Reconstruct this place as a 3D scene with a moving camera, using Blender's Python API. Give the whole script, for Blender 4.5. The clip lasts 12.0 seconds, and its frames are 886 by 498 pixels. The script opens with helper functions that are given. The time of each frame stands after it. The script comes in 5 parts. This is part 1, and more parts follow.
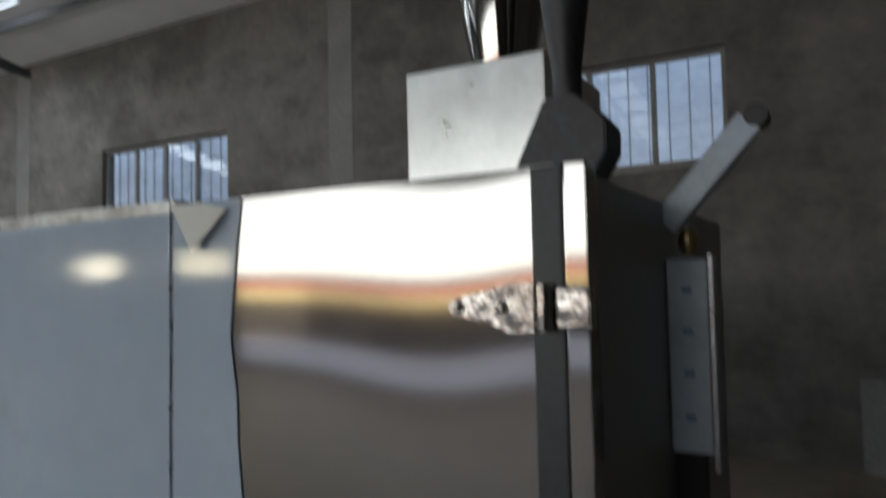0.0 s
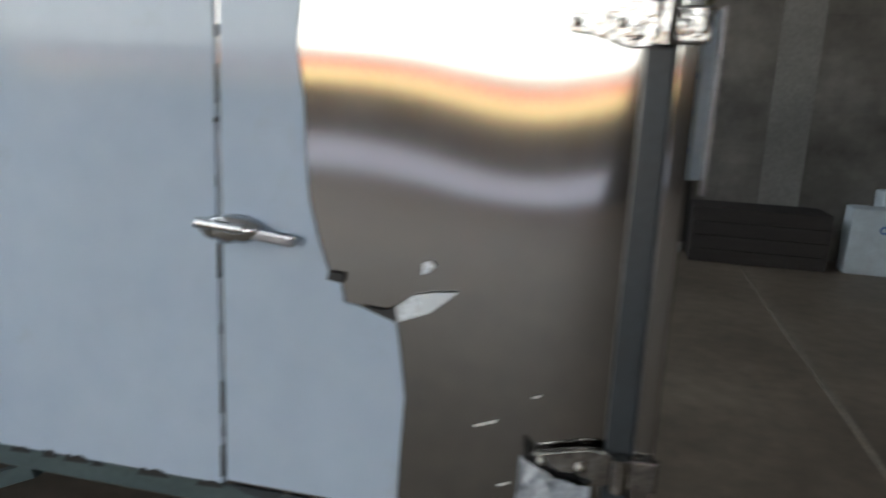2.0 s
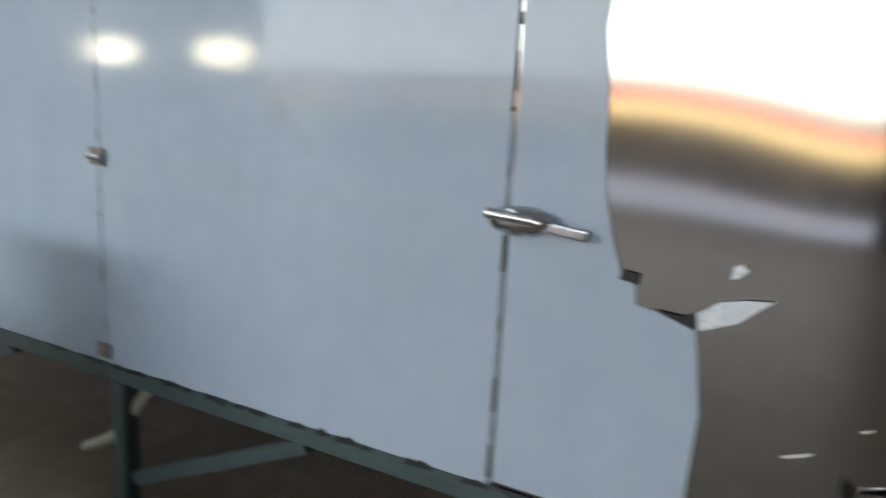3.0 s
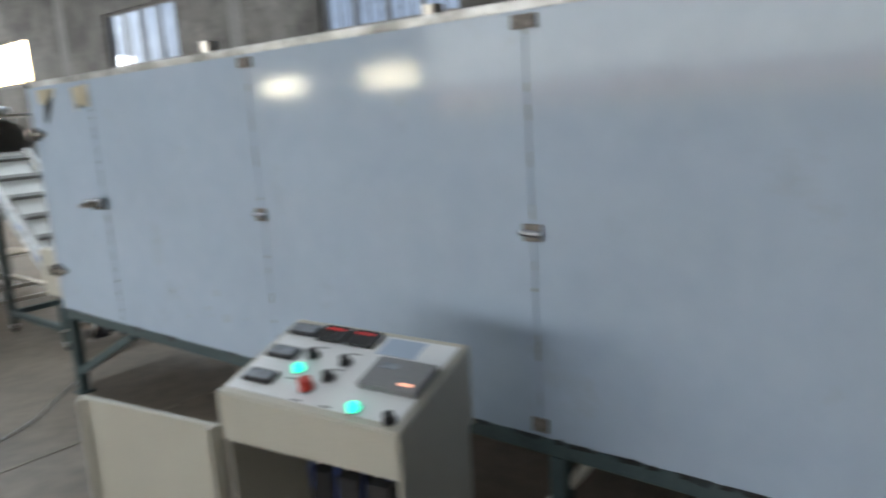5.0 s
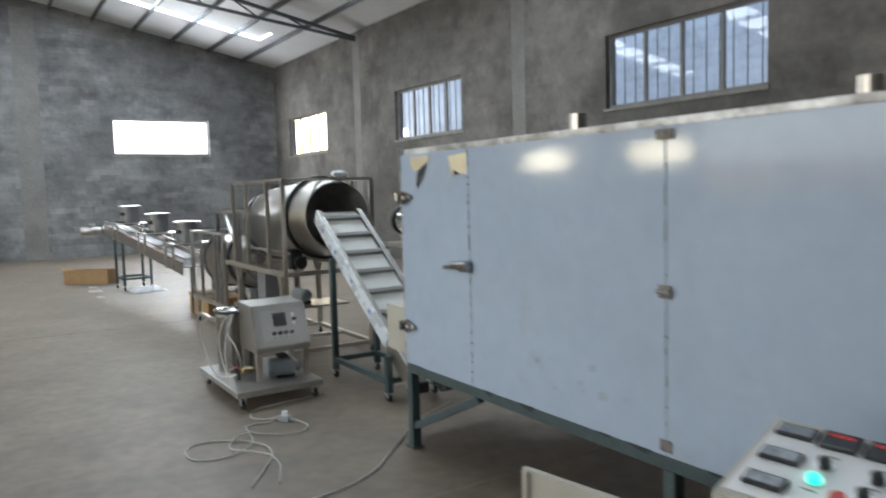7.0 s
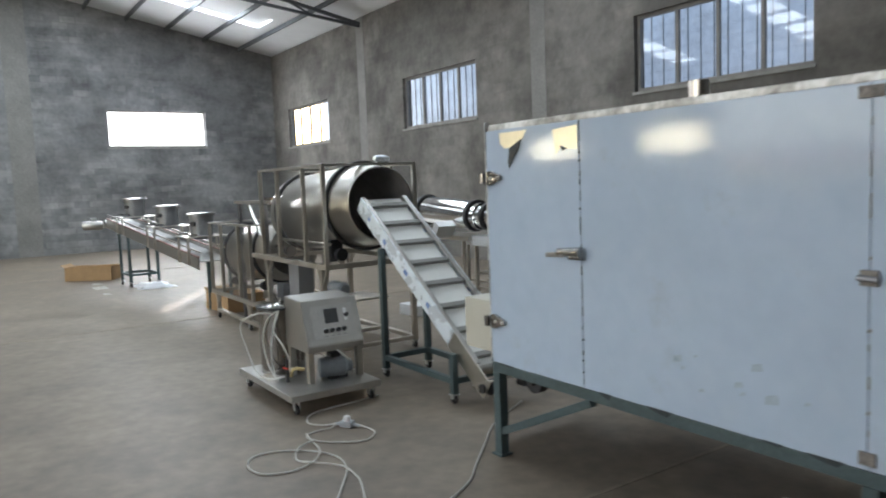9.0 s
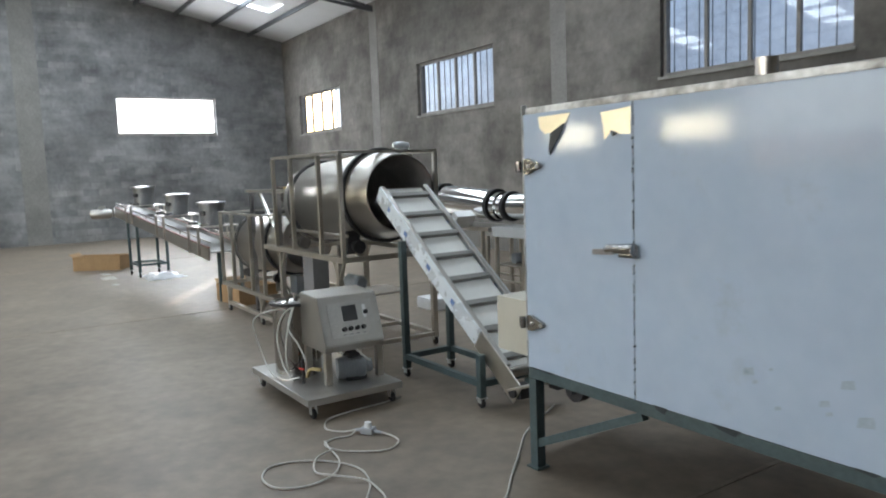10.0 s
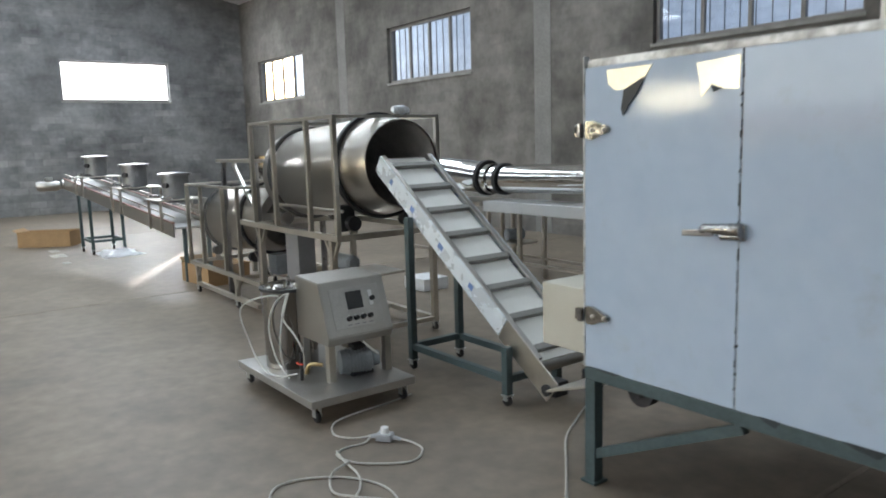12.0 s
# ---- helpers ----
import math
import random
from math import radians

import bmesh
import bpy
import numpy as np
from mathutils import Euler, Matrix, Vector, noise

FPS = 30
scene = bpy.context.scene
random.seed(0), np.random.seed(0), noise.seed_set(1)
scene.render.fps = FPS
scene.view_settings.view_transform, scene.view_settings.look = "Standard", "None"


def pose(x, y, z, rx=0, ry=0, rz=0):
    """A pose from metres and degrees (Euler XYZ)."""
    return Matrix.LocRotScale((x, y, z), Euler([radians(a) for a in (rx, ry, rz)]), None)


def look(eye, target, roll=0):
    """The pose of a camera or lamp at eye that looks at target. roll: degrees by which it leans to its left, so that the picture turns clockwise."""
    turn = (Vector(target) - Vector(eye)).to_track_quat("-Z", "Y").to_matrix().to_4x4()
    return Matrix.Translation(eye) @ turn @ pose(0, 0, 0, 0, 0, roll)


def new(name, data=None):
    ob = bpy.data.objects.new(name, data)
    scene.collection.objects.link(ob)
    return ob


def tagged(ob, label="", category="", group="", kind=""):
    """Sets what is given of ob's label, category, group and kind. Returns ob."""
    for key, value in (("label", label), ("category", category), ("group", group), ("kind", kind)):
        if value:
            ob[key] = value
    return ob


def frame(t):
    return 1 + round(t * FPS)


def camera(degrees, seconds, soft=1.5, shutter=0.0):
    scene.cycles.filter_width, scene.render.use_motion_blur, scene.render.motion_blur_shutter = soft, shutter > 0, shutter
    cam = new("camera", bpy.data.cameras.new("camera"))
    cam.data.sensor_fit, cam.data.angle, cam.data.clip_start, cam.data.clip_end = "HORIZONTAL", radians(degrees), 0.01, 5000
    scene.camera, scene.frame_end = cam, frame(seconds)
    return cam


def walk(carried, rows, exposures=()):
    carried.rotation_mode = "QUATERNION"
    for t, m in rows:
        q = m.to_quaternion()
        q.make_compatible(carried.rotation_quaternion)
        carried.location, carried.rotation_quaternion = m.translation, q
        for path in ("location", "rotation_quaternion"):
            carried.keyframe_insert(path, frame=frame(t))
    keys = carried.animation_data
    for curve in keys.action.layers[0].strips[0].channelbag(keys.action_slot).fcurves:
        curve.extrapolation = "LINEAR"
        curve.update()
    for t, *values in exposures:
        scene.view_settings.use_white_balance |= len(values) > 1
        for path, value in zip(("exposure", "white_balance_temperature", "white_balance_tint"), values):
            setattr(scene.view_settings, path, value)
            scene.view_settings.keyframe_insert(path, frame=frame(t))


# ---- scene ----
cam = camera(62.4, 12.0, soft=1.8, shutter=1.0)
PATH = [
    (0, (6.43, -1.186, 1.759), (5.439, 0.548, 1.865), -1.2),
    (0.5, (6.405, -1.224, 1.695), (5.515, 0.564, 1.594), 0.3),
    (1, (6.194, -1.407, 1.666), (5.621, 0.487, 1.376), 0.7),
    (1.5, (6.031, -1.455, 1.62), (5.592, 0.454, 1.217), 1.3),
    (2, (5.891, -1.522, 1.585), (5.46, 0.383, 1.154), 2.8),
    (2.5, (5.692, -1.525, 1.585), (5.136, 0.326, 1.070), 3.5),
    (3, (5.68, -1.527, 1.485), (4.738, 0.194, 1.105), 3.1),
    (4.8, (4.849, -1.887, 1.667), (3.646, -0.336, 1.282), -4.1),
    (5, (4.804, -1.94, 1.682), (3.548, -0.431, 1.3), -3.8),
    (5.5, (4.715, -2.065, 1.699), (3.238, -0.754, 1.382), -3.6),
    (6, (4.548, -2.182, 1.692), (2.936, -1.017, 1.481), -3.7),
    (6.5, (4.369, -2.275, 1.685), (2.72, -1.153, 1.532), -4.3),
    (7, (4.199, -2.387, 1.713), (2.522, -1.308, 1.554), -1.6),
    (7.2, (4.11, -2.438, 1.714), (2.423, -1.373, 1.582), -1.5),
    (8.8, (3.516, -2.656, 1.66), (1.86, -1.548, 1.487), -0.3),
    (9, (3.453, -2.647, 1.66), (1.799, -1.537, 1.48), -2.2),
    (9.5, (3.268, -2.57, 1.672), (1.601, -1.48, 1.486), -2.7),
    (10, (3.072, -2.539, 1.667), (1.406, -1.453, 1.456), -2.1),
    (10.5, (2.867, -2.549, 1.645), (1.212, -1.449, 1.416), -0.1),
    (11, (2.659, -2.575, 1.659), (1.035, -1.433, 1.413), -0.2),
    (11.5, (2.486, -2.581, 1.662), (0.894, -1.402, 1.389), 0.4),
    (12, (2.293, -2.527, 1.639), (0.706, -1.344, 1.352), -1.7),
]
EXPOSURES = [(0.0, 0.75), (0.5, 0.64), (1.0, 0.65), (1.5, 1.10), (2.0, 1.6), (2.5, 1.90), (3.0, 1.66), (5.0, 1.28), (6.5, 1.17), (12.0, 1.24)]
walk(cam, [(t, look(eye, target, roll)) for t, eye, target, roll in PATH], EXPOSURES)

# ---- light of the place ----
SUN_ELEVATION, SUN_AZIMUTH = radians(17), radians(301.6)      # azimuth clockwise from +y
world = bpy.data.worlds.new("sky")
scene.world = world
world.use_nodes = True
wn = world.node_tree
wn.nodes.clear()
sky = wn.nodes.new("ShaderNodeTexSky")
sky.sky_type = "NISHITA"
sky.sun_disc = False
sky.sun_elevation, sky.sun_rotation = SUN_ELEVATION, SUN_AZIMUTH
sky.air_density, sky.dust_density = 1.0, 2.0
wb = wn.nodes.new("ShaderNodeBackground")
wb.inputs[1].default_value = 0.15
wo = wn.nodes.new("ShaderNodeOutputWorld")
wn.links.new(sky.outputs[0], wb.inputs[0])
wn.links.new(wb.outputs[0], wo.inputs[0])

sun_data = bpy.data.lights.new("sun", "SUN")
sun_data.energy, sun_data.angle, sun_data.color = 5.0, radians(0.5), (1.0, 0.92, 0.80)
to_sun = Vector((math.sin(SUN_AZIMUTH) * math.cos(SUN_ELEVATION), math.cos(SUN_AZIMUTH) * math.cos(SUN_ELEVATION), math.sin(SUN_ELEVATION)))
sun = new("sun", sun_data)
sun.matrix_world = look(to_sun * 50, (0, 0, 0))

# the hall in plan: y up to the window wall, x down to the end wall
WALL_Y, WALL_X, SOUTH_Y, EAST_X = 6.68, -20.35, -12.0, 15.2
EAVE, SLOPE, RIDGE_Y = 6.06, 0.2, -2.66
SKYLIGHTS = (-17.05, -11.25, -5.4, 0.5)          # middles of the roof-light strips
SKY_W = 1.2


def roof_z(y):
    return EAVE + SLOPE * (WALL_Y - y) if y > RIDGE_Y else EAVE + SLOPE * (WALL_Y - RIDGE_Y) - SLOPE * (RIDGE_Y - y)


SKY_POWER = 150
for sx in SKYLIGHTS:
    for ya, yb in ((5.3, -1.9), (-3.5, -10.6)):
        ld = bpy.data.lights.new("roof_light", "AREA")
        ld.shape, ld.size, ld.size_y = "RECTANGLE", SKY_W, abs(ya - yb)
        ld.energy, ld.color = SKY_POWER * (1.0 if ya > 0 else 0.7) * (0.28 if sx > 0 else 1.0), (0.80, 0.91, 1.0)
        lo = new("roof_light", ld)
        ym = (ya + yb) / 2
        tilt = math.degrees(math.atan(SLOPE)) * (-1 if ym > RIDGE_Y else 1)
        lo.matrix_world = pose(sx, ym, roof_z(ym) + 0.10, tilt, 0, 0)

# daylight standing in the loading door and in two windows of the south wall
for x0, x1, z0, z1, power, tone in ((-6.9, 6.7, 2.15, 3.95, 190, (0.96, 0.97, 0.96)), (-9.1, -7.3, 2.25, 2.80, 46, (1.0, 0.90, 0.62)), (-13.3, -11.5, 2.25, 2.80, 46, (1.0, 0.92, 0.68))):
    ld = bpy.data.lights.new("door_light", "AREA")
    ld.shape, ld.size, ld.size_y, ld.energy, ld.color = "RECTANGLE", x1 - x0, z1 - z0, power, tone
    new("door_light", ld).matrix_world = look(((x0 + x1) / 2, SOUTH_Y - 0.06, (z0 + z1) / 2), ((x0 + x1) / 2, 0, (z0 + z1) / 2))

# daylight in the opening of the end window
ld = bpy.data.lights.new("window_light", "AREA")
ld.shape, ld.size, ld.size_y, ld.energy, ld.color = "RECTANGLE", 2.8, 1.0, 115, (0.95, 0.97, 1.0)
new("window_light", ld).matrix_world = look((WALL_X - 0.2, 2.915, 3.645), (0, 2.915, 3.645))


# ---- materials ----
def mat(name, color, rough=0.6, metal=0.0, vary=0.12, scale=3.0, fine=60.0, bump=0.15, bump_scale=None, tint=None, stretch=(1, 1, 1),
        spec=0.5, rough_vary=0.1, coat=0.0, dist=0.004):
    m = bpy.data.materials.new(name)
    m.use_nodes = True
    nt = m.node_tree
    b = nt.nodes["Principled BSDF"]
    tc = nt.nodes.new("ShaderNodeTexCoord")
    mp = nt.nodes.new("ShaderNodeMapping")
    mp.inputs["Scale"].default_value = stretch
    nt.links.new(tc.outputs["Object"], mp.inputs[0])
    n1 = nt.nodes.new("ShaderNodeTexNoise")
    n1.inputs["Scale"].default_value, n1.inputs["Detail"].default_value, n1.inputs["Roughness"].default_value = scale, 6, 0.6
    n2 = nt.nodes.new("ShaderNodeTexNoise")
    n2.inputs["Scale"].default_value, n2.inputs["Detail"].default_value = fine, 3
    nt.links.new(mp.outputs[0], n1.inputs["Vector"])
    nt.links.new(mp.outputs[0], n2.inputs["Vector"])
    r1 = nt.nodes.new("ShaderNodeMapRange")
    r1.inputs["From Min"].default_value, r1.inputs["From Max"].default_value = 0.3, 0.7
    nt.links.new(n1.outputs[0], r1.inputs[0])
    c = Vector(color)
    lo = [max(0, v * (1 - vary)) for v in color]
    hi = [min(1, v * (1 + vary)) for v in (tint or color)]
    mx = nt.nodes.new("ShaderNodeMix")
    mx.data_type = "RGBA"
    mx.inputs["A"].default_value, mx.inputs["B"].default_value = (*lo, 1), (*hi, 1)
    nt.links.new(r1.outputs[0], mx.inputs["Factor"])
    m2 = nt.nodes.new("ShaderNodeMix")
    m2.data_type, m2.blend_type = "RGBA", "OVERLAY"
    m2.inputs["Factor"].default_value = min(0.6, vary * 1.6)
    nt.links.new(mx.outputs["Result"], m2.inputs["A"])
    nt.links.new(n2.outputs[0], m2.inputs["B"])
    nt.links.new(m2.outputs["Result"], b.inputs["Base Color"])
    rr = nt.nodes.new("ShaderNodeMapRange")
    rr.inputs["To Min"].default_value, rr.inputs["To Max"].default_value = max(0.02, rough - rough_vary), min(1, rough + rough_vary)
    nt.links.new(n1.outputs[0], rr.inputs[0])
    nt.links.new(rr.outputs[0], b.inputs["Roughness"])
    b.inputs["Metallic"].default_value = metal
    b.inputs["Specular IOR Level"].default_value = spec
    b.inputs["Coat Weight"].default_value = coat
    if bump:
        bp = nt.nodes.new("ShaderNodeBump")
        bp.inputs["Strength"].default_value, bp.inputs["Distance"].default_value = bump, dist
        n3 = nt.nodes.new("ShaderNodeTexNoise")
        n3.inputs["Scale"].default_value, n3.inputs["Detail"].default_value = bump_scale or fine, 4
        nt.links.new(mp.outputs[0], n3.inputs["Vector"])
        nt.links.new(n3.outputs[0], bp.inputs["Height"])
        nt.links.new(bp.outputs[0], b.inputs["Normal"])
    m["b"] = 1
    return m


def wall_mat(name, base, course, across="X", blocks=0.5):
    """Grey cement render over brick: blotches, courses that grin through, streaks, trowel relief."""
    m = mat(name, base, rough=0.9, vary=0.16, scale=2.0, fine=9, bump=0.4, bump_scale=7, tint=tuple(v * 1.12 for v in base), rough_vary=0.05, spec=0.25, dist=0.01)
    nt = m.node_tree
    b = nt.nodes["Principled BSDF"]
    src = b.inputs["Base Color"].links[0].from_socket
    tc = nt.nodes.new("ShaderNodeTexCoord")
    mp = nt.nodes.new("ShaderNodeMapping")
    mp.inputs["Scale"].default_value = (0.8, 0.8, 2.8)
    n = nt.nodes.new("ShaderNodeTexNoise")
    n.inputs["Scale"].default_value, n.inputs["Detail"].default_value, n.inputs["Roughness"].default_value = 1.1, 8, 0.60
    nt.links.new(tc.outputs["Object"], mp.inputs[0])
    nt.links.new(mp.outputs[0], n.inputs["Vector"])
    rg = nt.nodes.new("ShaderNodeMapRange")
    rg.inputs["From Min"].default_value, rg.inputs["From Max"].default_value = 0.42, 0.72
    rg.inputs["To Max"].default_value = course
    nt.links.new(n.outputs[0], rg.inputs[0])
    mx = nt.nodes.new("ShaderNodeMix")
    mx.data_type = "RGBA"
    mx.inputs["B"].default_value = (base[0] * 1.75, base[1] * 1.72, base[2] * 1.66, 1)
    nt.links.new(rg.outputs[0], mx.inputs["Factor"])
    nt.links.new(src, mx.inputs["A"])
    n4 = nt.nodes.new("ShaderNodeTexNoise")
    n4.inputs["Scale"].default_value, n4.inputs["Detail"].default_value = 0.5, 7
    nt.links.new(tc.outputs["Object"], n4.inputs["Vector"])
    r4 = nt.nodes.new("ShaderNodeMapRange")
    r4.inputs["From Min"].default_value, r4.inputs["From Max"].default_value = 0.40, 0.62
    r4.inputs["To Min"].default_value, r4.inputs["To Max"].default_value = 0.72, 1.12
    nt.links.new(n4.outputs[0], r4.inputs[0])
    mu = nt.nodes.new("ShaderNodeMix")
    mu.data_type, mu.blend_type = "RGBA", "MULTIPLY"
    mu.inputs["Factor"].default_value = 1
    nt.links.new(mx.outputs["Result"], mu.inputs["A"])
    nt.links.new(r4.outputs[0], mu.inputs["B"])
    sx_ = nt.nodes.new("ShaderNodeSeparateXYZ")
    cx_ = nt.nodes.new("ShaderNodeCombineXYZ")
    nt.links.new(tc.outputs["Object"], sx_.inputs[0])
    nt.links.new(sx_.outputs[across], cx_.inputs["X"])
    nt.links.new(sx_.outputs["Z"], cx_.inputs["Y"])
    br = nt.nodes.new("ShaderNodeTexBrick")
    br.inputs["Scale"].default_value, br.inputs["Brick Width"].default_value, br.inputs["Row Height"].default_value = 1.0, 0.41, 0.19
    br.inputs["Mortar Size"].default_value, br.inputs["Mortar Smooth"].default_value = 0.014, 1.0
    br.inputs["Color1"].default_value, br.inputs["Color2"].default_value, br.inputs["Mortar"].default_value = (1.35, 1.33, 1.30, 1), (0.72, 0.73, 0.75, 1), (0.85, 0.85, 0.85, 1)
    nt.links.new(cx_.outputs[0], br.inputs["Vector"])
    nb = nt.nodes.new("ShaderNodeTexNoise")
    nb.inputs["Scale"].default_value, nb.inputs["Detail"].default_value = 0.9, 5
    nt.links.new(tc.outputs["Object"], nb.inputs["Vector"])
    rb = nt.nodes.new("ShaderNodeMapRange")
    rb.inputs["From Min"].default_value, rb.inputs["From Max"].default_value, rb.inputs["To Max"].default_value = 0.42, 0.62, blocks
    nt.links.new(nb.outputs[0], rb.inputs[0])
    mb = nt.nodes.new("ShaderNodeMix")
    mb.data_type, mb.blend_type = "RGBA", "MULTIPLY"
    nt.links.new(rb.outputs[0], mb.inputs["Factor"])
    nt.links.new(mu.outputs["Result"], mb.inputs["A"])
    nt.links.new(br.outputs["Color"], mb.inputs["B"])
    nt.links.new(mb.outputs["Result"], b.inputs["Base Color"])
    return m


def glass_mat(name, tint=(0.95, 0.98, 1.0), rough=0.02):
    m = bpy.data.materials.new(name)
    m.use_nodes = True
    nt = m.node_tree
    nt.nodes.clear()
    out = nt.nodes.new("ShaderNodeOutputMaterial")
    tr = nt.nodes.new("ShaderNodeBsdfTransparent")
    tr.inputs[0].default_value = (*tint, 1)
    gl = nt.nodes.new("ShaderNodeBsdfGlossy")
    gl.inputs["Roughness"].default_value = rough
    fr = nt.nodes.new("ShaderNodeFresnel")
    fr.inputs[0].default_value = 1.75
    mx = nt.nodes.new("ShaderNodeMixShader")
    nt.links.new(fr.outputs[0], mx.inputs[0])
    nt.links.new(tr.outputs[0], mx.inputs[1])
    nt.links.new(gl.outputs[0], mx.inputs[2])
    nt.links.new(mx.outputs[0], out.inputs[0])
    return m


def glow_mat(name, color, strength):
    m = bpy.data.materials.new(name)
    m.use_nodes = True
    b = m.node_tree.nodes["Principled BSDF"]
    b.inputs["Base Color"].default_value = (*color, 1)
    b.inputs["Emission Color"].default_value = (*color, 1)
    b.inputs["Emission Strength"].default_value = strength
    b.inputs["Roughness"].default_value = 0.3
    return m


M_WALL = wall_mat("cement_render", (0.150, 0.142, 0.132), 0.32, "X", 0.35)
M_ENDWALL = wall_mat("cement_render_courses", (0.178, 0.180, 0.184), 0.55, "Y", 0.85)
M_PILASTER = mat("cast_concrete", (0.23, 0.225, 0.215), rough=0.9, vary=0.15, scale=1.5, fine=25, bump=0.3, spec=0.25)
M_FLOOR = mat("worn_concrete_floor", (0.166, 0.134, 0.104), rough=0.50, vary=0.21, scale=1.3, fine=8, bump=0.2, bump_scale=14, tint=(0.198, 0.163, 0.128), rough_vary=0.12, spec=0.32)
M_JOINT = mat("floor_joint_mortar", (0.235, 0.205, 0.168), rough=0.9, vary=0.2, scale=5)
M_DUST = mat("pale_dust", (0.42, 0.40, 0.36), rough=0.9, vary=0.25, scale=6)
M_DRUM_IN = mat("drum_inside_shade", (0.43, 0.415, 0.405), rough=0.4, metal=0.0, vary=0.2, scale=6)
M_CEIL = mat("roof_panel_white", (0.70, 0.72, 0.74), rough=0.5, vary=0.06, scale=1.5, fine=30, bump=0.05)
M_PURLIN = mat("painted_purlin", (0.07, 0.075, 0.085), rough=0.5, vary=0.2)
M_FRAME = mat("window_frame_aluminium", (0.20, 0.19, 0.18), rough=0.45, vary=0.15, fine=40)
M_SILL = mat("cement_sill", (0.25, 0.245, 0.23), rough=0.9, vary=0.2, scale=4)
M_GLASS = glass_mat("window_glass")
M_SHEET = mat("neighbour_sheet_wall_glow", (0.50, 0.55, 0.62), rough=0.5, vary=0.2, scale=0.9, fine=8, bump=0.0, tint=(0.66, 0.71, 0.77))
# Bluish emission stands in for daylight on this wall.
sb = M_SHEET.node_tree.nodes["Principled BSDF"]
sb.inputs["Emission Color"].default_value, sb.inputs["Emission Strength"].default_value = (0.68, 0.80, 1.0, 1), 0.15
M_SEAM = mat("sheet_wall_seam", (0.20, 0.22, 0.25), rough=0.6, vary=0.2)
M_YARD = mat("yard_concrete", (0.74, 0.74, 0.75), rough=0.9, vary=0.2, scale=0.5)
M_APRON = mat("apron_glow", (0.74, 0.76, 0.80), rough=0.6, vary=0.15, scale=0.4)
# The apron emits a bluish glow where daylight alone leaves it dim.
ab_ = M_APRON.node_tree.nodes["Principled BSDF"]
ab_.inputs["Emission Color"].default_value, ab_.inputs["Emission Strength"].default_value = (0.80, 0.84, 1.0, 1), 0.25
# Yard wall and coping emit, in place of the sunlight on them.
M_YELLOW = mat("ochre_painted_wall_glow", (0.88, 0.76, 0.38), rough=0.8, vary=0.15, scale=1)
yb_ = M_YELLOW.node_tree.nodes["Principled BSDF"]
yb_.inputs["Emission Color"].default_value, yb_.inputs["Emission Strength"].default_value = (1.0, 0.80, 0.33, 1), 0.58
M_RED = mat("red_coping_glow", (0.70, 0.12, 0.10), rough=0.7, vary=0.15)
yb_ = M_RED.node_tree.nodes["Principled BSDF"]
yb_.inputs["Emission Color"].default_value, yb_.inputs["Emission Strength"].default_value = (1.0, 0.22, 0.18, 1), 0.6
# Glow of the added block that whitens the end window.
M_GLARE = glow_mat("end_window_glow", (1.0, 1.0, 0.98), 1.6)
M_FILM = mat("protective_film", (0.45, 0.54, 0.665), rough=0.09, vary=0.05, scale=1.3, fine=9, bump=0.10, bump_scale=3.0, spec=0.26, rough_vary=0.03, dist=0.003)
nt = M_FILM.node_tree
fb = nt.nodes["Principled BSDF"]
old = fb.inputs["Base Color"].links[0].from_socket
sc_ = nt.nodes.new("ShaderNodeTexCoord")
sn = nt.nodes.new("ShaderNodeTexNoise")
sn.inputs["Scale"].default_value, sn.inputs["Detail"].default_value, sn.inputs["Roughness"].default_value = 2.6, 7, 0.65
nt.links.new(sc_.outputs["Object"], sn.inputs["Vector"])
sr_ = nt.nodes.new("ShaderNodeMapRange")
sr_.inputs["From Min"].default_value, sr_.inputs["From Max"].default_value, sr_.inputs["To Max"].default_value = 0.60, 0.72, 0.35
nt.links.new(sn.outputs[0], sr_.inputs[0])
smx = nt.nodes.new("ShaderNodeMix")
smx.data_type = "RGBA"
smx.inputs["B"].default_value = (0.34, 0.36, 0.38, 1)
nt.links.new(sr_.outputs[0], smx.inputs["Factor"])
nt.links.new(old, smx.inputs["A"])
nt.links.new(smx.outputs["Result"], fb.inputs["Base Color"])
M_FILM_BACK = mat("film_adhesive_side", (0.74, 0.74, 0.70), rough=0.4, vary=0.08, bump=0.1)
M_WRAP = mat("crumpled_clear_film", (0.34, 0.37, 0.41), rough=0.22, vary=0.25, scale=30, bump=0.4, bump_scale=30)
M_FILM_BLUE = mat("printed_film", (0.48, 0.58, 0.70), rough=0.3, vary=0.12, scale=6, bump=0.1)
M_PRINT = mat("film_print_blue", (0.14, 0.24, 0.50), rough=0.4, vary=0.1)
M_STEEL = mat("stainless_sheet", (0.30, 0.288, 0.275), rough=0.085, metal=1.0, vary=0.05, scale=1.5, fine=240, bump=0.5, bump_scale=1.7, rough_vary=0.02, stretch=(1, 1, 1), dist=0.016)
[n for n in M_STEEL.node_tree.nodes if n.type == "TEX_NOISE"][-1].inputs["Detail"].default_value = 0.0
M_STEEL_T = mat("stainless_tube", (0.62, 0.59, 0.54), rough=0.34, metal=1.0, vary=0.10, scale=5, fine=90, bump=0.05, rough_vary=0.1)
M_DRUM = mat("rolled_stainless_drum", (0.56, 0.53, 0.49), rough=0.31, metal=1.0, vary=0.06, scale=3, fine=140, bump=0.03, bump_scale=3, rough_vary=0.04, dist=0.004)
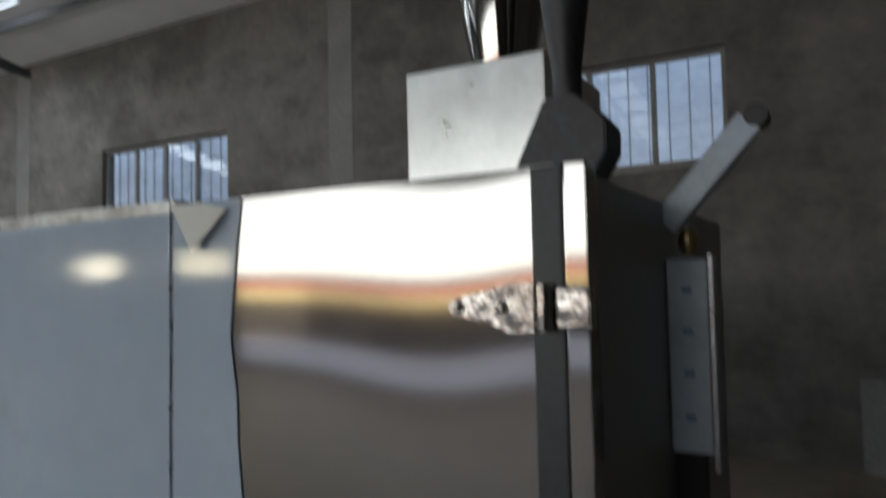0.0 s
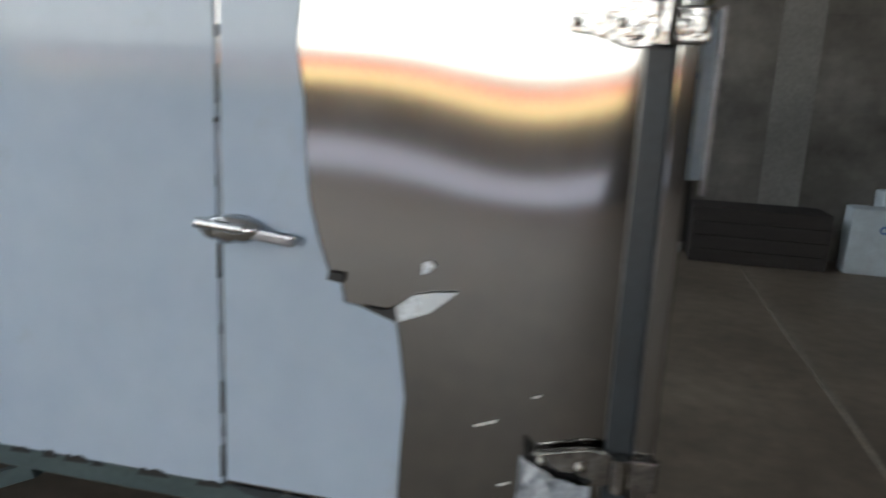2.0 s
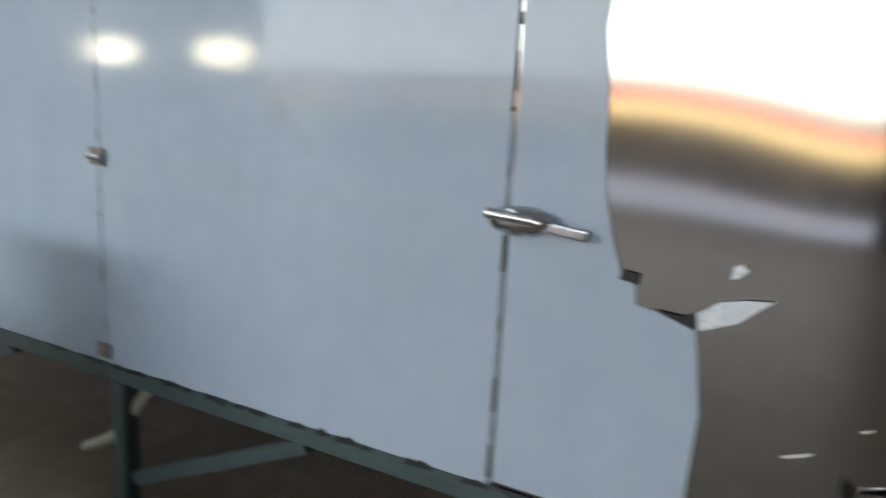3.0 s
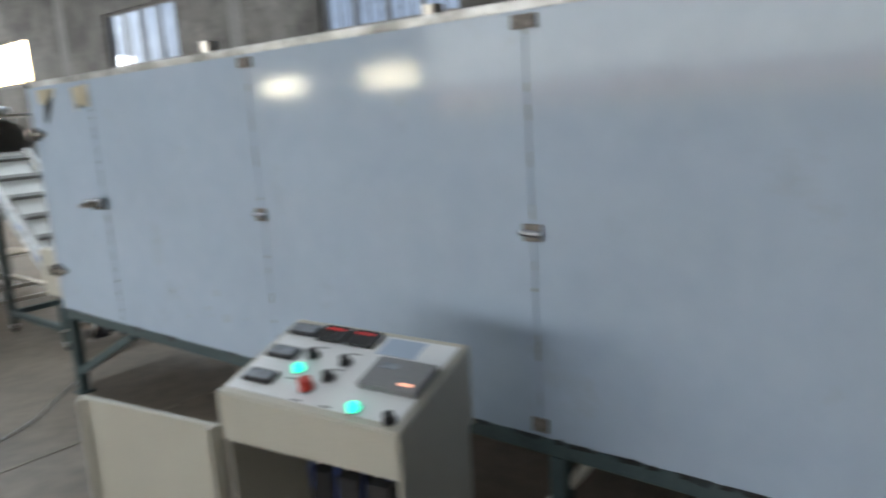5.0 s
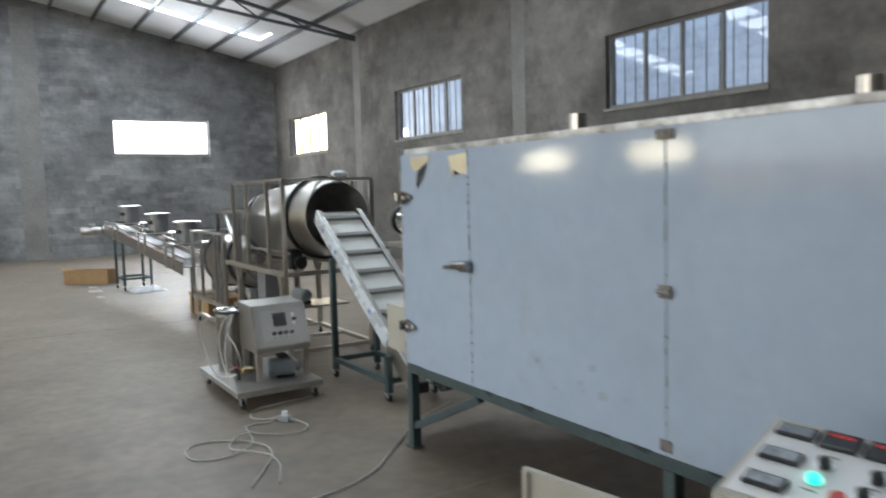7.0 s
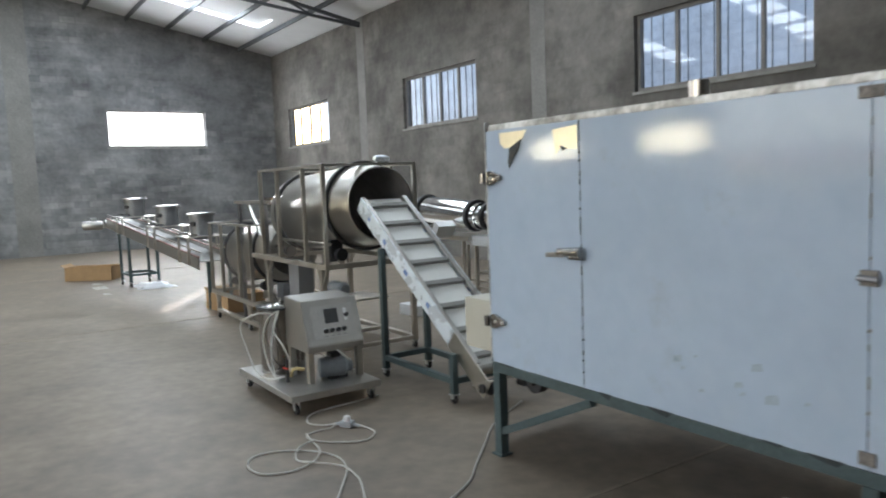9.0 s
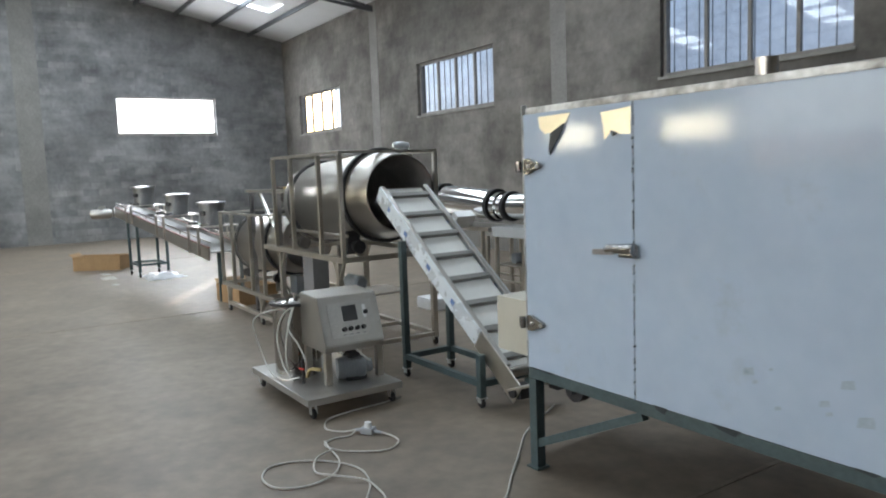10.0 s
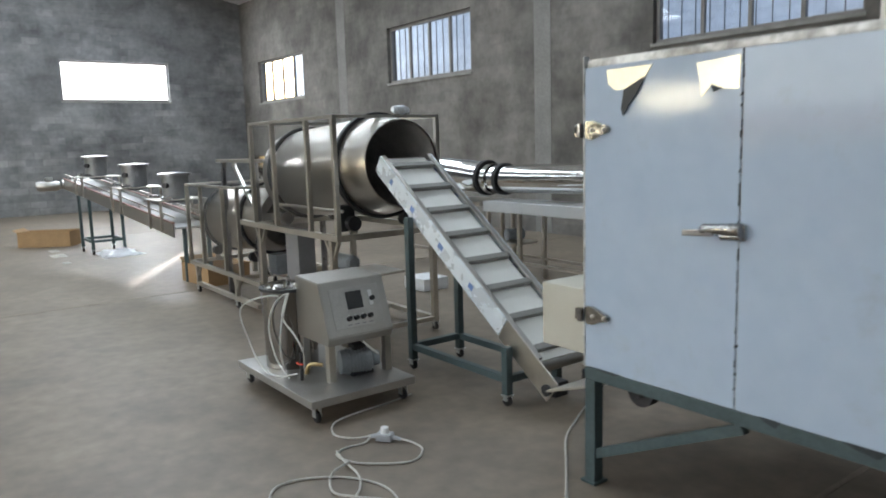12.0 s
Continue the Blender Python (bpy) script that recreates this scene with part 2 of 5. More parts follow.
M_SATIN = mat("satin_stainless", (0.47, 0.46, 0.44), rough=0.36, metal=1.0, vary=0.08, scale=4, fine=120, bump=0.04)
M_EDGE = mat("scuffed_sheet_edge", (0.28, 0.26, 0.24), rough=0.4, metal=0.4, vary=0.5, scale=5, fine=30, bump=0.1, tint=(0.55, 0.56, 0.56))
M_SMUDGE = mat("brown_grime", (0.20, 0.18, 0.165), rough=0.6, vary=0.4, scale=25, bump=0.2)
M_SCUFF = mat("scuffed_film", (0.36, 0.43, 0.52), rough=0.3, vary=0.1, scale=20, bump=0.1)
M_CHROME = mat("cast_chrome", (0.58, 0.58, 0.58), rough=0.14, metal=1.0, vary=0.05, scale=20, fine=100, bump=0.15, bump_scale=40)
M_HINGE = mat("film_crinkled_chrome", (0.33, 0.32, 0.31), rough=0.14, metal=1.0, vary=0.3, scale=30, fine=90, bump=0.42, bump_scale=24, dist=0.012)
M_DARKSTEEL = mat("dark_cast_steel", (0.30, 0.30, 0.32), rough=0.3, metal=1.0, vary=0.15, scale=15, bump=0.1)
M_BRASSY = mat("bare_sheet", (0.74, 0.69, 0.57), rough=0.34, metal=1.0, vary=0.06, scale=8, bump=0.1, bump_scale=14)
M_GREEN = mat("grey_green_paint", (0.062, 0.092, 0.098), rough=0.45, vary=0.18, scale=6, fine=50, bump=0.1)
M_BLACK = mat("black_rubber", (0.018, 0.018, 0.02), rough=0.6, vary=0.25, scale=10, bump=0.1)
M_DARK = mat("dark_metal", (0.05, 0.05, 0.055), rough=0.5, metal=0.6, vary=0.2, scale=8)
M_GASKET = mat("dark_gasket", (0.026, 0.033, 0.040), rough=0.45, vary=0.2, scale=6)
M_BELT = mat("white_belt", (0.80, 0.81, 0.79), rough=0.5, vary=0.05, scale=5, bump=0.05)
M_CREAM = mat("cream_cabinet_paint", (0.52, 0.50, 0.43), rough=0.42, vary=0.06, scale=3, fine=180, bump=0.08)
M_PANEL = mat("white_panel_plate", (0.86, 0.87, 0.88), rough=0.25, vary=0.03, scale=5, bump=0.0)
M_INSIDE = mat("dark_inside", (0.03, 0.03, 0.032), rough=0.8, vary=0.2)
M_LCD = mat("dark_display", (0.03, 0.032, 0.035), rough=0.12, vary=0.05, bump=0.0)
M_METER = mat("meter_window", (0.30, 0.33, 0.37), rough=0.12, vary=0.2, scale=30, bump=0.0)
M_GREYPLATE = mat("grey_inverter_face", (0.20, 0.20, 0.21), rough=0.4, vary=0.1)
M_GREENLAMP = glow_mat("green_pilot_lamp", (0.02, 0.80, 0.50), 0.9)
M_REDLED = glow_mat("red_led", (0.8, 0.03, 0.03), 0.12)
M_ORANGELED = glow_mat("orange_lamp", (1.0, 0.45, 0.30), 0.5)
M_REDKNOB = mat("red_plastic", (0.62, 0.05, 0.03), rough=0.35, vary=0.08)
M_BLUEPAINT = mat("blue_wiring", (0.06, 0.10, 0.30), rough=0.5, vary=0.2)
M_CARD = mat("cardboard", (0.36, 0.23, 0.12), rough=0.85, vary=0.12, scale=4, fine=60, bump=0.15)
M_CARD_IN = mat("cardboard_inside", (0.30, 0.20, 0.11), rough=0.9, vary=0.12, scale=4)
M_HOSE = mat("clear_hose", (0.60, 0.60, 0.57), rough=0.14, vary=0.08, scale=12, bump=0.0)
M_CABLE = mat("braided_cable", (0.50, 0.485, 0.45), rough=0.7, vary=0.3, scale=120, fine=300, bump=0.6, bump_scale=220)
M_PLUG = mat("grey_plug", (0.38, 0.40, 0.43), rough=0.4, vary=0.08)
M_MOTOR = mat("grey_motor_paint", (0.22, 0.24, 0.26), rough=0.4, vary=0.15, scale=10)
M_REDVALVE = mat("red_valve", (0.55, 0.05, 0.03), rough=0.4, vary=0.1)
M_BRASS = mat("brass", (0.42, 0.33, 0.17), rough=0.3, metal=1.0, vary=0.1)
M_WHITEPL = mat("crumpled_plastic", (0.75, 0.77, 0.80), rough=0.3, vary=0.1, scale=6, bump=0.6, bump_scale=14)
M_SACK = mat("white_sack", (0.58, 0.66, 0.72), rough=0.6, vary=0.1, scale=8, bump=0.4, bump_scale=12)
M_ZINC = mat("galvanised_duct", (0.66, 0.68, 0.68), rough=0.30, metal=0.85, vary=0.12, scale=7, fine=40, bump=0.05)
M_DARKWOOD = mat("dark_stained_wood", (0.035, 0.03, 0.028), rough=0.7, vary=0.3, scale=4, stretch=(0.3, 1, 3), bump=0.2)
M_FILM_RAIL = mat("film_on_rail", (0.78, 0.84, 0.90), rough=0.28, vary=0.08, scale=6, fine=20, bump=0.15, bump_scale=10, metal=0.25)
M_GREYBELT = mat("dusty_belt", (0.42, 0.42, 0.42), rough=0.6, vary=0.15, scale=4)
M_CLEAT = mat("grey_cleat", (0.26, 0.26, 0.25), rough=0.5, vary=0.1)
M_POT = mat("dull_grey_pot", (0.21, 0.215, 0.225), rough=0.42, metal=0.55, vary=0.12, scale=6, bump=0.03)
M_SATIN_P = mat("brushed_platform", (0.50, 0.495, 0.48), rough=0.36, metal=0.9, vary=0.12, scale=5, fine=90, bump=0.04)
M_SATIN_L = mat("pale_satin_plate", (0.74, 0.755, 0.76), rough=0.35, metal=0.3, vary=0.05, scale=6, bump=0.03)
M_MIRROR = mat("polished_stainless", (0.72, 0.72, 0.71), rough=0.10, metal=1.0, vary=0.05, scale=4, bump=0.04, bump_scale=5)
M_STRIP = mat("red_conveyor_edge", (0.32, 0.19, 0.165), rough=0.5, vary=0.2)

# ---- building blocks ----
ORIGIN = {}


def thing(name, at, label, category, group="", rz=0.0):
    ob = new(name)
    ob.empty_display_size = 0.1
    ob.matrix_world = pose(at[0], at[1], at[2], 0, 0, rz)
    ORIGIN[ob] = Vector(at) if not rz else Vector((0, 0, 0))
    return tagged(ob, label, category, group)


def mesh_of(name, bm, material):
    me = bpy.data.meshes.new(name)
    curved = [f.smooth for f in bm.faces]
    bm.to_mesh(me)
    bm.free()
    me.materials.append(material)
    if any(curved):
        me.set_sharp_from_angle(angle=radians(35))
        me.polygons.foreach_set("use_smooth", curved)
    return me


def part(name, bm, material, parent, label=""):
    root = parent if parent in ORIGIN else parent.parent
    bmesh.ops.translate(bm, verts=bm.verts, vec=-ORIGIN[root])
    ob = new(name, mesh_of(name, bm, material))
    ob.parent = parent
    return tagged(ob, label)


def solo(name, bm, material, label, category="", group="", kind=""):
    """One mesh that is a thing of its own, with its origin at its base."""
    lo = Vector([min(v.co[i] for v in bm.verts) for i in range(3)])
    hi = Vector([max(v.co[i] for v in bm.verts) for i in range(3)])
    o = Vector(((lo.x + hi.x) / 2, (lo.y + hi.y) / 2, lo.z))
    bmesh.ops.translate(bm, verts=bm.verts, vec=-o)
    ob = new(name, mesh_of(name, bm, material))
    ob.location = o
    return tagged(ob, label, category, group, kind)


def struct(name, bm, material, label="", parent=None):
    ob = new(name, mesh_of(name, bm, material))
    ob.parent = parent
    return tagged(ob, label, "", "", "structure") if parent is None else tagged(ob, label)


def box(x0, y0, z0, x1, y1, z1, bev=0.0, bm=None, m=None):
    bm = bm or bmesh.new()
    vs = [bm.verts.new((x, y, z)) for z in (z0, z1) for y in (y0, y1) for x in (x0, x1)]
    fs = [bm.faces.new([vs[i] for i in q]) for q in ((0, 2, 3, 1), (4, 5, 7, 6), (0, 1, 5, 4), (2, 6, 7, 3), (0, 4, 6, 2), (1, 3, 7, 5))]
    if bev:
        es = list({e for f in fs for e in f.edges})
        r = bmesh.ops.bevel(bm, geom=es, offset=bev, segments=2, affect="EDGES", profile=0.7)
        vs = list({v for f in r["faces"] for v in f.verts} | {v for v in vs if v.is_valid})
    if m:
        bmesh.ops.transform(bm, matrix=m, verts=[v for v in vs if v.is_valid])
    return bm


def beam(p, q, w, h, bev=0.003, bm=None, up=(0, 0, 1)):
    """A square tube from p to q, w across and h along the up side."""
    p, q = Vector(p), Vector(q)
    d = q - p
    u = Vector(up)
    if abs(d.normalized().dot(u)) > 0.98:
        u = Vector((0, 1, 0))
    x = d.normalized()
    y = u.cross(x).normalized()
    z = x.cross(y)
    m = Matrix((x, y, z)).transposed().to_4x4()
    m.translation = p
    return box(0, -w / 2, -h / 2, d.length, w / 2, h / 2, bev, bm, m)


def rounded(bm, verts=None):
    """Mark the faces round these corners, or all faces, as smooth."""
    for f in ({f for v in verts for f in v.link_faces} if verts else bm.faces):
        f.smooth = True
    return bm


def rod(p, q, r, r2=None, seg=16, bm=None, caps=True):
    bm = bm or bmesh.new()
    p, q = Vector(p), Vector(q)
    rot = (q - p).to_track_quat("Z", "Y").to_matrix().to_4x4()
    rot.translation = (p + q) / 2
    made = bmesh.ops.create_cone(bm, cap_ends=caps, segments=seg, radius1=r, radius2=r if r2 is None else r2, depth=(q - p).length, matrix=rot)
    return rounded(bm, made["verts"])


def lathe(profile, p, d, seg=40, bm=None):
    """Turn (along, radius) pairs about the axis through p towards d; the profile may run back to give thickness."""
    bm = bm or bmesh.new()
    rot = Vector(d).to_track_quat("Z", "Y").to_matrix().to_4x4()
    rot.translation = p
    rings = []
    for a, r in profile:
        rings.append([bm.verts.new(rot @ Vector((r * math.cos(2 * math.pi * i / seg), r * math.sin(2 * math.pi * i / seg), a))) for i in range(seg)])
    for ra, rb in zip(rings, rings[1:]):
        for i in range(seg):
            bm.faces.new((ra[i], ra[(i + 1) % seg], rb[(i + 1) % seg], rb[i])).smooth = True
    bmesh.ops.recalc_face_normals(bm, faces=bm.faces)
    return bm


def smooth_path(pts, n=8):
    pts = [Vector(p) for p in pts]
    ext = [2 * pts[0] - pts[1], *pts, 2 * pts[-1] - pts[-2]]
    out = []
    for i in range(1, len(ext) - 2):
        a, b, c, d = ext[i - 1:i + 3]
        for k in range(n):
            t = k / n
            out.append(0.5 * ((2 * b) + (c - a) * t + (2 * a - 5 * b + 4 * c - d) * t * t + (3 * b - a - 3 * c + d) * t ** 3))
    out.append(pts[-1])
    return out


def hose(pts, r, seg=8, n=8, bm=None):
    bm = bm or bmesh.new()
    path = smooth_path(pts, n)
    rings = []
    for i, p in enumerate(path):
        d = (path[min(i + 1, len(path) - 1)] - path[max(i - 1, 0)]).normalized()
        rot = d.to_track_quat("Z", "Y").to_matrix()
        rings.append([bm.verts.new(p + rot @ Vector((r * math.cos(2 * math.pi * k / seg), r * math.sin(2 * math.pi * k / seg), 0))) for k in range(seg)])
    for ra, rb in zip(rings, rings[1:]):
        for k in range(seg):
            bm.faces.new((ra[k], ra[(k + 1) % seg], rb[(k + 1) % seg], rb[k])).smooth = True
    bm.faces.new(rings[0][::-1])
    bm.faces.new(rings[-1])
    return bm


def sheet(outline, axis_y, thick=0.002, bm=None):
    """A thin upright sheet with the given outline of (x, z), its back at axis_y."""
    bm = bm or bmesh.new()
    f = bm.faces.new([bm.verts.new((x, axis_y, z)) for x, z in outline])
    r = bmesh.ops.extrude_face_region(bm, geom=[f])
    bmesh.ops.translate(bm, verts=[v for v in r["geom"] if isinstance(v, bmesh.types.BMVert)], vec=(0, -thick, 0))
    bmesh.ops.recalc_face_normals(bm, faces=bm.faces)
    return bm


def cells(us, vs, solid, place):
    """A thick wall as a grid: cells that solid(u, v) tells are filled; place(u, v, side) gives the corner."""
    bm = bmesh.new()
    cache = {}

    def vert(i, j, s):
        if (i, j, s) not in cache:
            cache[i, j, s] = bm.verts.new(place(us[i], vs[j], s))
        return cache[i, j, s]

    full = {(i, j) for i in range(len(us) - 1) for j in range(len(vs) - 1) if solid((us[i] + us[i + 1]) / 2, (vs[j] + vs[j + 1]) / 2)}
    for i, j in full:
        for s in (0, 1):
            bm.faces.new((vert(i, j, s), vert(i + 1, j, s), vert(i + 1, j + 1, s), vert(i, j + 1, s)))
        for di, dj, a, b in ((-1, 0, (0, 0), (0, 1)), (1, 0, (1, 0), (1, 1)), (0, -1, (0, 0), (1, 0)), (0, 1, (0, 1), (1, 1))):
            if (i + di, j + dj) not in full:
                pa, pb = (i + a[0], j + a[1]), (i + b[0], j + b[1])
                bm.faces.new((vert(*pa, 0), vert(*pb, 0), vert(*pb, 1), vert(*pa, 1)))
    bmesh.ops.recalc_face_normals(bm, faces=bm.faces)
    return bm


def wall_cells(holes, u0, u1, v1, place, v0=0.0):
    us = sorted({u0, u1, *[h[0] for h in holes], *[h[1] for h in holes]})
    vs = sorted({v0, v1, *[h[2] for h in holes], *[h[3] for h in holes]})
    return cells(us, vs, lambda u, v: not any(h[0] < u < h[1] and h[2] < v < h[3] for h in holes), place)


# ---- the hall ----
T = 0.24
N_WINDOWS = [(-19.11, -16.13), (-11.93, -8.97), (-4.72, -1.76), (2.37, 5.31)]
WZ0, WZ1 = 3.0, 4.2
struct("ground", box(-120, -120, -0.30, 120, 120, -0.06), M_YARD, "pale concrete yard round the hall")
floor = struct("floor", box(WALL_X - T, SOUTH_Y - T, -0.05, EAST_X + T, WALL_Y + T, 0.0), M_FLOOR, "worn brownish grey concrete floor")
struct("wall_north", wall_cells([(a, b, WZ0, WZ1) for a, b in N_WINDOWS], WALL_X - T, EAST_X + T, EAVE, lambda u, v, s: (u, WALL_Y + s * T, v)), M_WALL, "grey cement-rendered long wall with high windows")
EW = (1.45, 4.38, 3.09, 4.20)
wall_west = cells(sorted({SOUTH_Y, RIDGE_Y, WALL_Y, EW[0], EW[1]}), [0, EW[2], EW[3], 5.9, 99],
                  lambda u, v: not (EW[0] < u < EW[1] and EW[2] < v < EW[3]),
                  lambda u, v, s: (WALL_X - s * T, u, roof_z(u) + 0.02 if v == 99 else v))
struct("wall_west", wall_west, M_ENDWALL, "mottled grey cement end wall with one window")
struct("wall_east", cells([SOUTH_Y, RIDGE_Y, WALL_Y], [0, 5.9, 99], lambda u, v: True, lambda u, v, s: (EAST_X + s * T, u, roof_z(u) + 0.02 if v == 99 else v)), M_WALL, "grey cement-rendered end wall")
S_HOLES = [(-9.1, -7.3, 2.25, 2.80), (-13.3, -11.5, 2.25, 2.80), (-6.9, 6.7, 0.0, 3.97)]
struct("wall_south", wall_cells(S_HOLES, WALL_X - T, EAST_X + T, EAVE, lambda u, v, s: (u, SOUTH_Y - s * T, v)), M_WALL, "grey cement-rendered wall with a wide loading door")

# roof: white panels with openings for the light strips
for side, (ya, yb) in enumerate(((WALL_Y + T, RIDGE_Y), (RIDGE_Y, SOUTH_Y - T))):
    la, lb = ((5.3, -1.9), (-3.5, -10.6))[side]
    holes = [(sx - SKY_W / 2, sx + SKY_W / 2, min(la, lb), max(la, lb)) for sx in SKYLIGHTS]
    bm = wall_cells(holes, WALL_X - T, EAST_X + T, max(ya, yb), lambda u, v, s: (u, v, roof_z(v) + 0.03 + 0.08 * s), min(ya, yb))
    for sx in SKYLIGHTS:
        yl, yh = min(la, lb) - 0.05, max(la, lb) + 0.05
        pb = cells([sx - SKY_W / 2 - 0.1, sx + SKY_W / 2 + 0.1], [yl, yh], lambda u, v: True, lambda u, v, s: (u, v, roof_z(v) + 0.16 + 0.02 * s))
        struct("roof_light_sheet", pb, M_CEIL, "white fibreglass roof-light sheet")
    struct("ceiling" if side == 0 else "ceiling_south", bm, M_CEIL, "white insulated roof panels with light strips")

for y in [5.58 - 1.13 * k for k in range(8)] + [-2.82 - 1.13 * k for k in range(9)]:
    struct("purlin", beam((WALL_X, y, roof_z(y) - 0.05), (EAST_X, y, roof_z(y) - 0.05), 0.05, 0.12, 0.0), M_PURLIN, "dark steel purlin under the roof")
for tx in (-14.0, -6.85, 0.35, 7.55):
    rafter = thing("roof_truss", (tx, WALL_Y, EAVE - 0.2), "dark grey welded steel roof truss on the wall", "roof truss", "roof trusses")
    for side in (1, -1):
        y0 = WALL_Y if side == 1 else SOUTH_Y
        span = RIDGE_Y - y0
        part("top_chord", beam((tx, y0, roof_z(y0) - 0.16), (tx, RIDGE_Y, roof_z(RIDGE_Y) - 0.16), 0.09, 0.08, 0.004), M_PURLIN, rafter)
        part("bottom_chord", beam((tx, y0, roof_z(y0) - 0.22), (tx, RIDGE_Y, roof_z(RIDGE_Y) - 0.95), 0.07, 0.07, 0.004), M_PURLIN, rafter)
        for k in range(1, 7):
            f = k / 7
            f2 = (k + 0.5) / 7
            zt = roof_z(y0 + span * f2) - 0.16
            zb = (roof_z(y0) - 0.22) * (1 - f) + (roof_z(RIDGE_Y) - 0.95) * f
            part("web", beam((tx, y0 + span * f, zb), (tx, y0 + span * f2, zt), 0.04, 0.04, 0.0), M_PURLIN, rafter)

for i, px in enumerate((-14.0, -7.02, 0.38, 7.6)):
    struct("pilaster_%d" % (i + 1), box(px - 0.2, WALL_Y - 0.008, 0.002, px + 0.2, WALL_Y + 0.01, EAVE - 0.01, 0.002), M_PILASTER, "grey cast concrete column in the wall")
struct("pilaster_5", box(WALL_X - 0.01, -1.1, 0.002, WALL_X + 0.012, -0.48, 7.3, 0.002), M_PILASTER, "pale grey concrete column in the end wall")


def window(name, a, b, z0, z1, put, panes=4):
    """A sliding window in a hole; put maps (along, depth, z) to the hall."""
    w = tagged(new(name), "grey-framed sliding window with %d panes" % panes if panes > 1 else "grey-framed fixed window in glaring light", "", "", "structure")
    ORIGIN[w] = Vector((0, 0, 0))

    def piece(n, u0, v0, d0, u1, v1, d1, mt, lab=""):
        p, q = put(u0, d0, v0), put(u1, d1, v1)
        lo = [min(x, y) for x, y in zip(p, q)]
        hi = [max(x, y) for x, y in zip(p, q)]
        return part(n, box(*lo, *hi, 0.0 if mt is M_GLASS else 0.004), mt, w, lab)

    f = 0.055
    fr = bmesh.new()
    for u0, v0, u1, v1 in ((a, z0, b, z0 + f), (a, z1 - f, b, z1), (a, z0 + f, a + f, z1 - f), (b - f, z0 + f, b, z1 - f)):
        p, q = put(u0, 0.08, v0), put(u1, 0.15, v1)
        box(*[min(x, y) for x, y in zip(p, q)], *[max(x, y) for x, y in zip(p, q)], 0.004, fr)
    part("window_frame", fr, M_FRAME, w)
    piece("window_sill", a - 0.03, z0 - 0.05, -0.025, b + 0.03, z0 - 0.004, 0.06, M_SILL)
    n = panes
    step = (b - a - 2 * f) / n
    for k in range(n):
        u = a + f + k * step
        if k:
            piece("mullion", u - 0.028, z0 + f, 0.085, u + 0.028, z1 - f, 0.14, M_FRAME)
        ua, ub = u + (0.028 if k else 0), u + step - (0.028 if k < n - 1 else 0)
        gb = bmesh.new()
        gb.faces.new([gb.verts.new(put(*c)) for c in ((ua, 0.11, z0 + f), (ub, 0.11, z0 + f), (ub, 0.11, z1 - f), (ua, 0.11, z1 - f))])
        gb.faces.ensure_lookup_table()
        gb.normal_update()
        if gb.faces[0].normal.dot(Vector(put(0, 0, 0)) - Vector(put(0, 1, 0))) < 0:
            bmesh.ops.reverse_faces(gb, faces=gb.faces)
        g = part("pane", gb, M_GLASS, w)
        g.visible_shadow = False
    return w


for i, (a, b) in enumerate(N_WINDOWS):
    window("window_%d" % (i + 1), a, b, WZ0, WZ1, lambda u, d, z: (u, WALL_Y + d, z))
window("window_6", EW[0], EW[1], EW[2], EW[3], lambda u, d, z: (WALL_X - d, u, z), 1)
for i, h in enumerate(S_HOLES[:2]):
    window("window_%d" % (7 + i), h[0], h[1], h[2], h[3], lambda u, d, z: (u, SOUTH_Y - d, z), 3)

# outside: the neighbour's ribbed sheet wall behind the windows, a yard wall before the loading door, an added white
# block beyond the end wall
# West end and height are set so only a sliver of sun gets in.
struct("backdrop_sheet_wall", box(-24.82, 10.6, 0.0, 18, 16, 13), M_SHEET, "pale blue-grey ribbed metal wall of the neighbouring hall, with added glow")
bm = bmesh.new()
for k in range(133):
    x = -24.6 + k * 0.32
    box(x, 10.575, 0.0, x + 0.014, 10.597, 12.99, 0.0, bm)
struct("backdrop_sheet_wall_seams", bm, M_SEAM, "dark seams of the ribbed metal wall")
# Added block, not a known building: stops the sun and fills the window with white.
struct("backdrop_sun_block", box(-30, -8, -0.06, -26, 9.3, 9), M_GLARE, "added glowing white block beyond the end window, shuts the sun out")
struct("backdrop_plinth", box(-34, -20.0, -0.06, 30, -19.93, 1.40), M_WALL, "grey plinth of the yard wall")
struct("backdrop_apron", box(-34, -19.92, -0.06, 30, -12.3, -0.045), M_APRON, "pale concrete apron with a bluish glow for daylight")
struct("backdrop_yard_wall", box(-34, -20.2, -0.06, 30, -20.0, 1.88), M_YELLOW, "ochre painted yard wall with added glow")
struct("backdrop_coping", box(-34, -20.25, 1.882, 30, -19.95, 2.13, 0.02), M_RED, "red coping on the yard wall, with added glow")

# floor joints and pale marks
bm = box(7.185, -11.9, -0.002, 7.225, WALL_Y - 0.01, 0.003)
box(0.78, -11.9, -0.002, 0.81, WALL_Y - 0.01, 0.003, 0.0, bm)
box(-6.3, -11.9, -0.002, -6.27, WALL_Y - 0.01, 0.003, 0.0, bm)
box(-13.4, -11.9, -0.002, -13.37, WALL_Y - 0.01, 0.003, 0.0, bm)
struct("floor_joint", bm, M_JOINT, "pale mortar joints between the floor slabs")

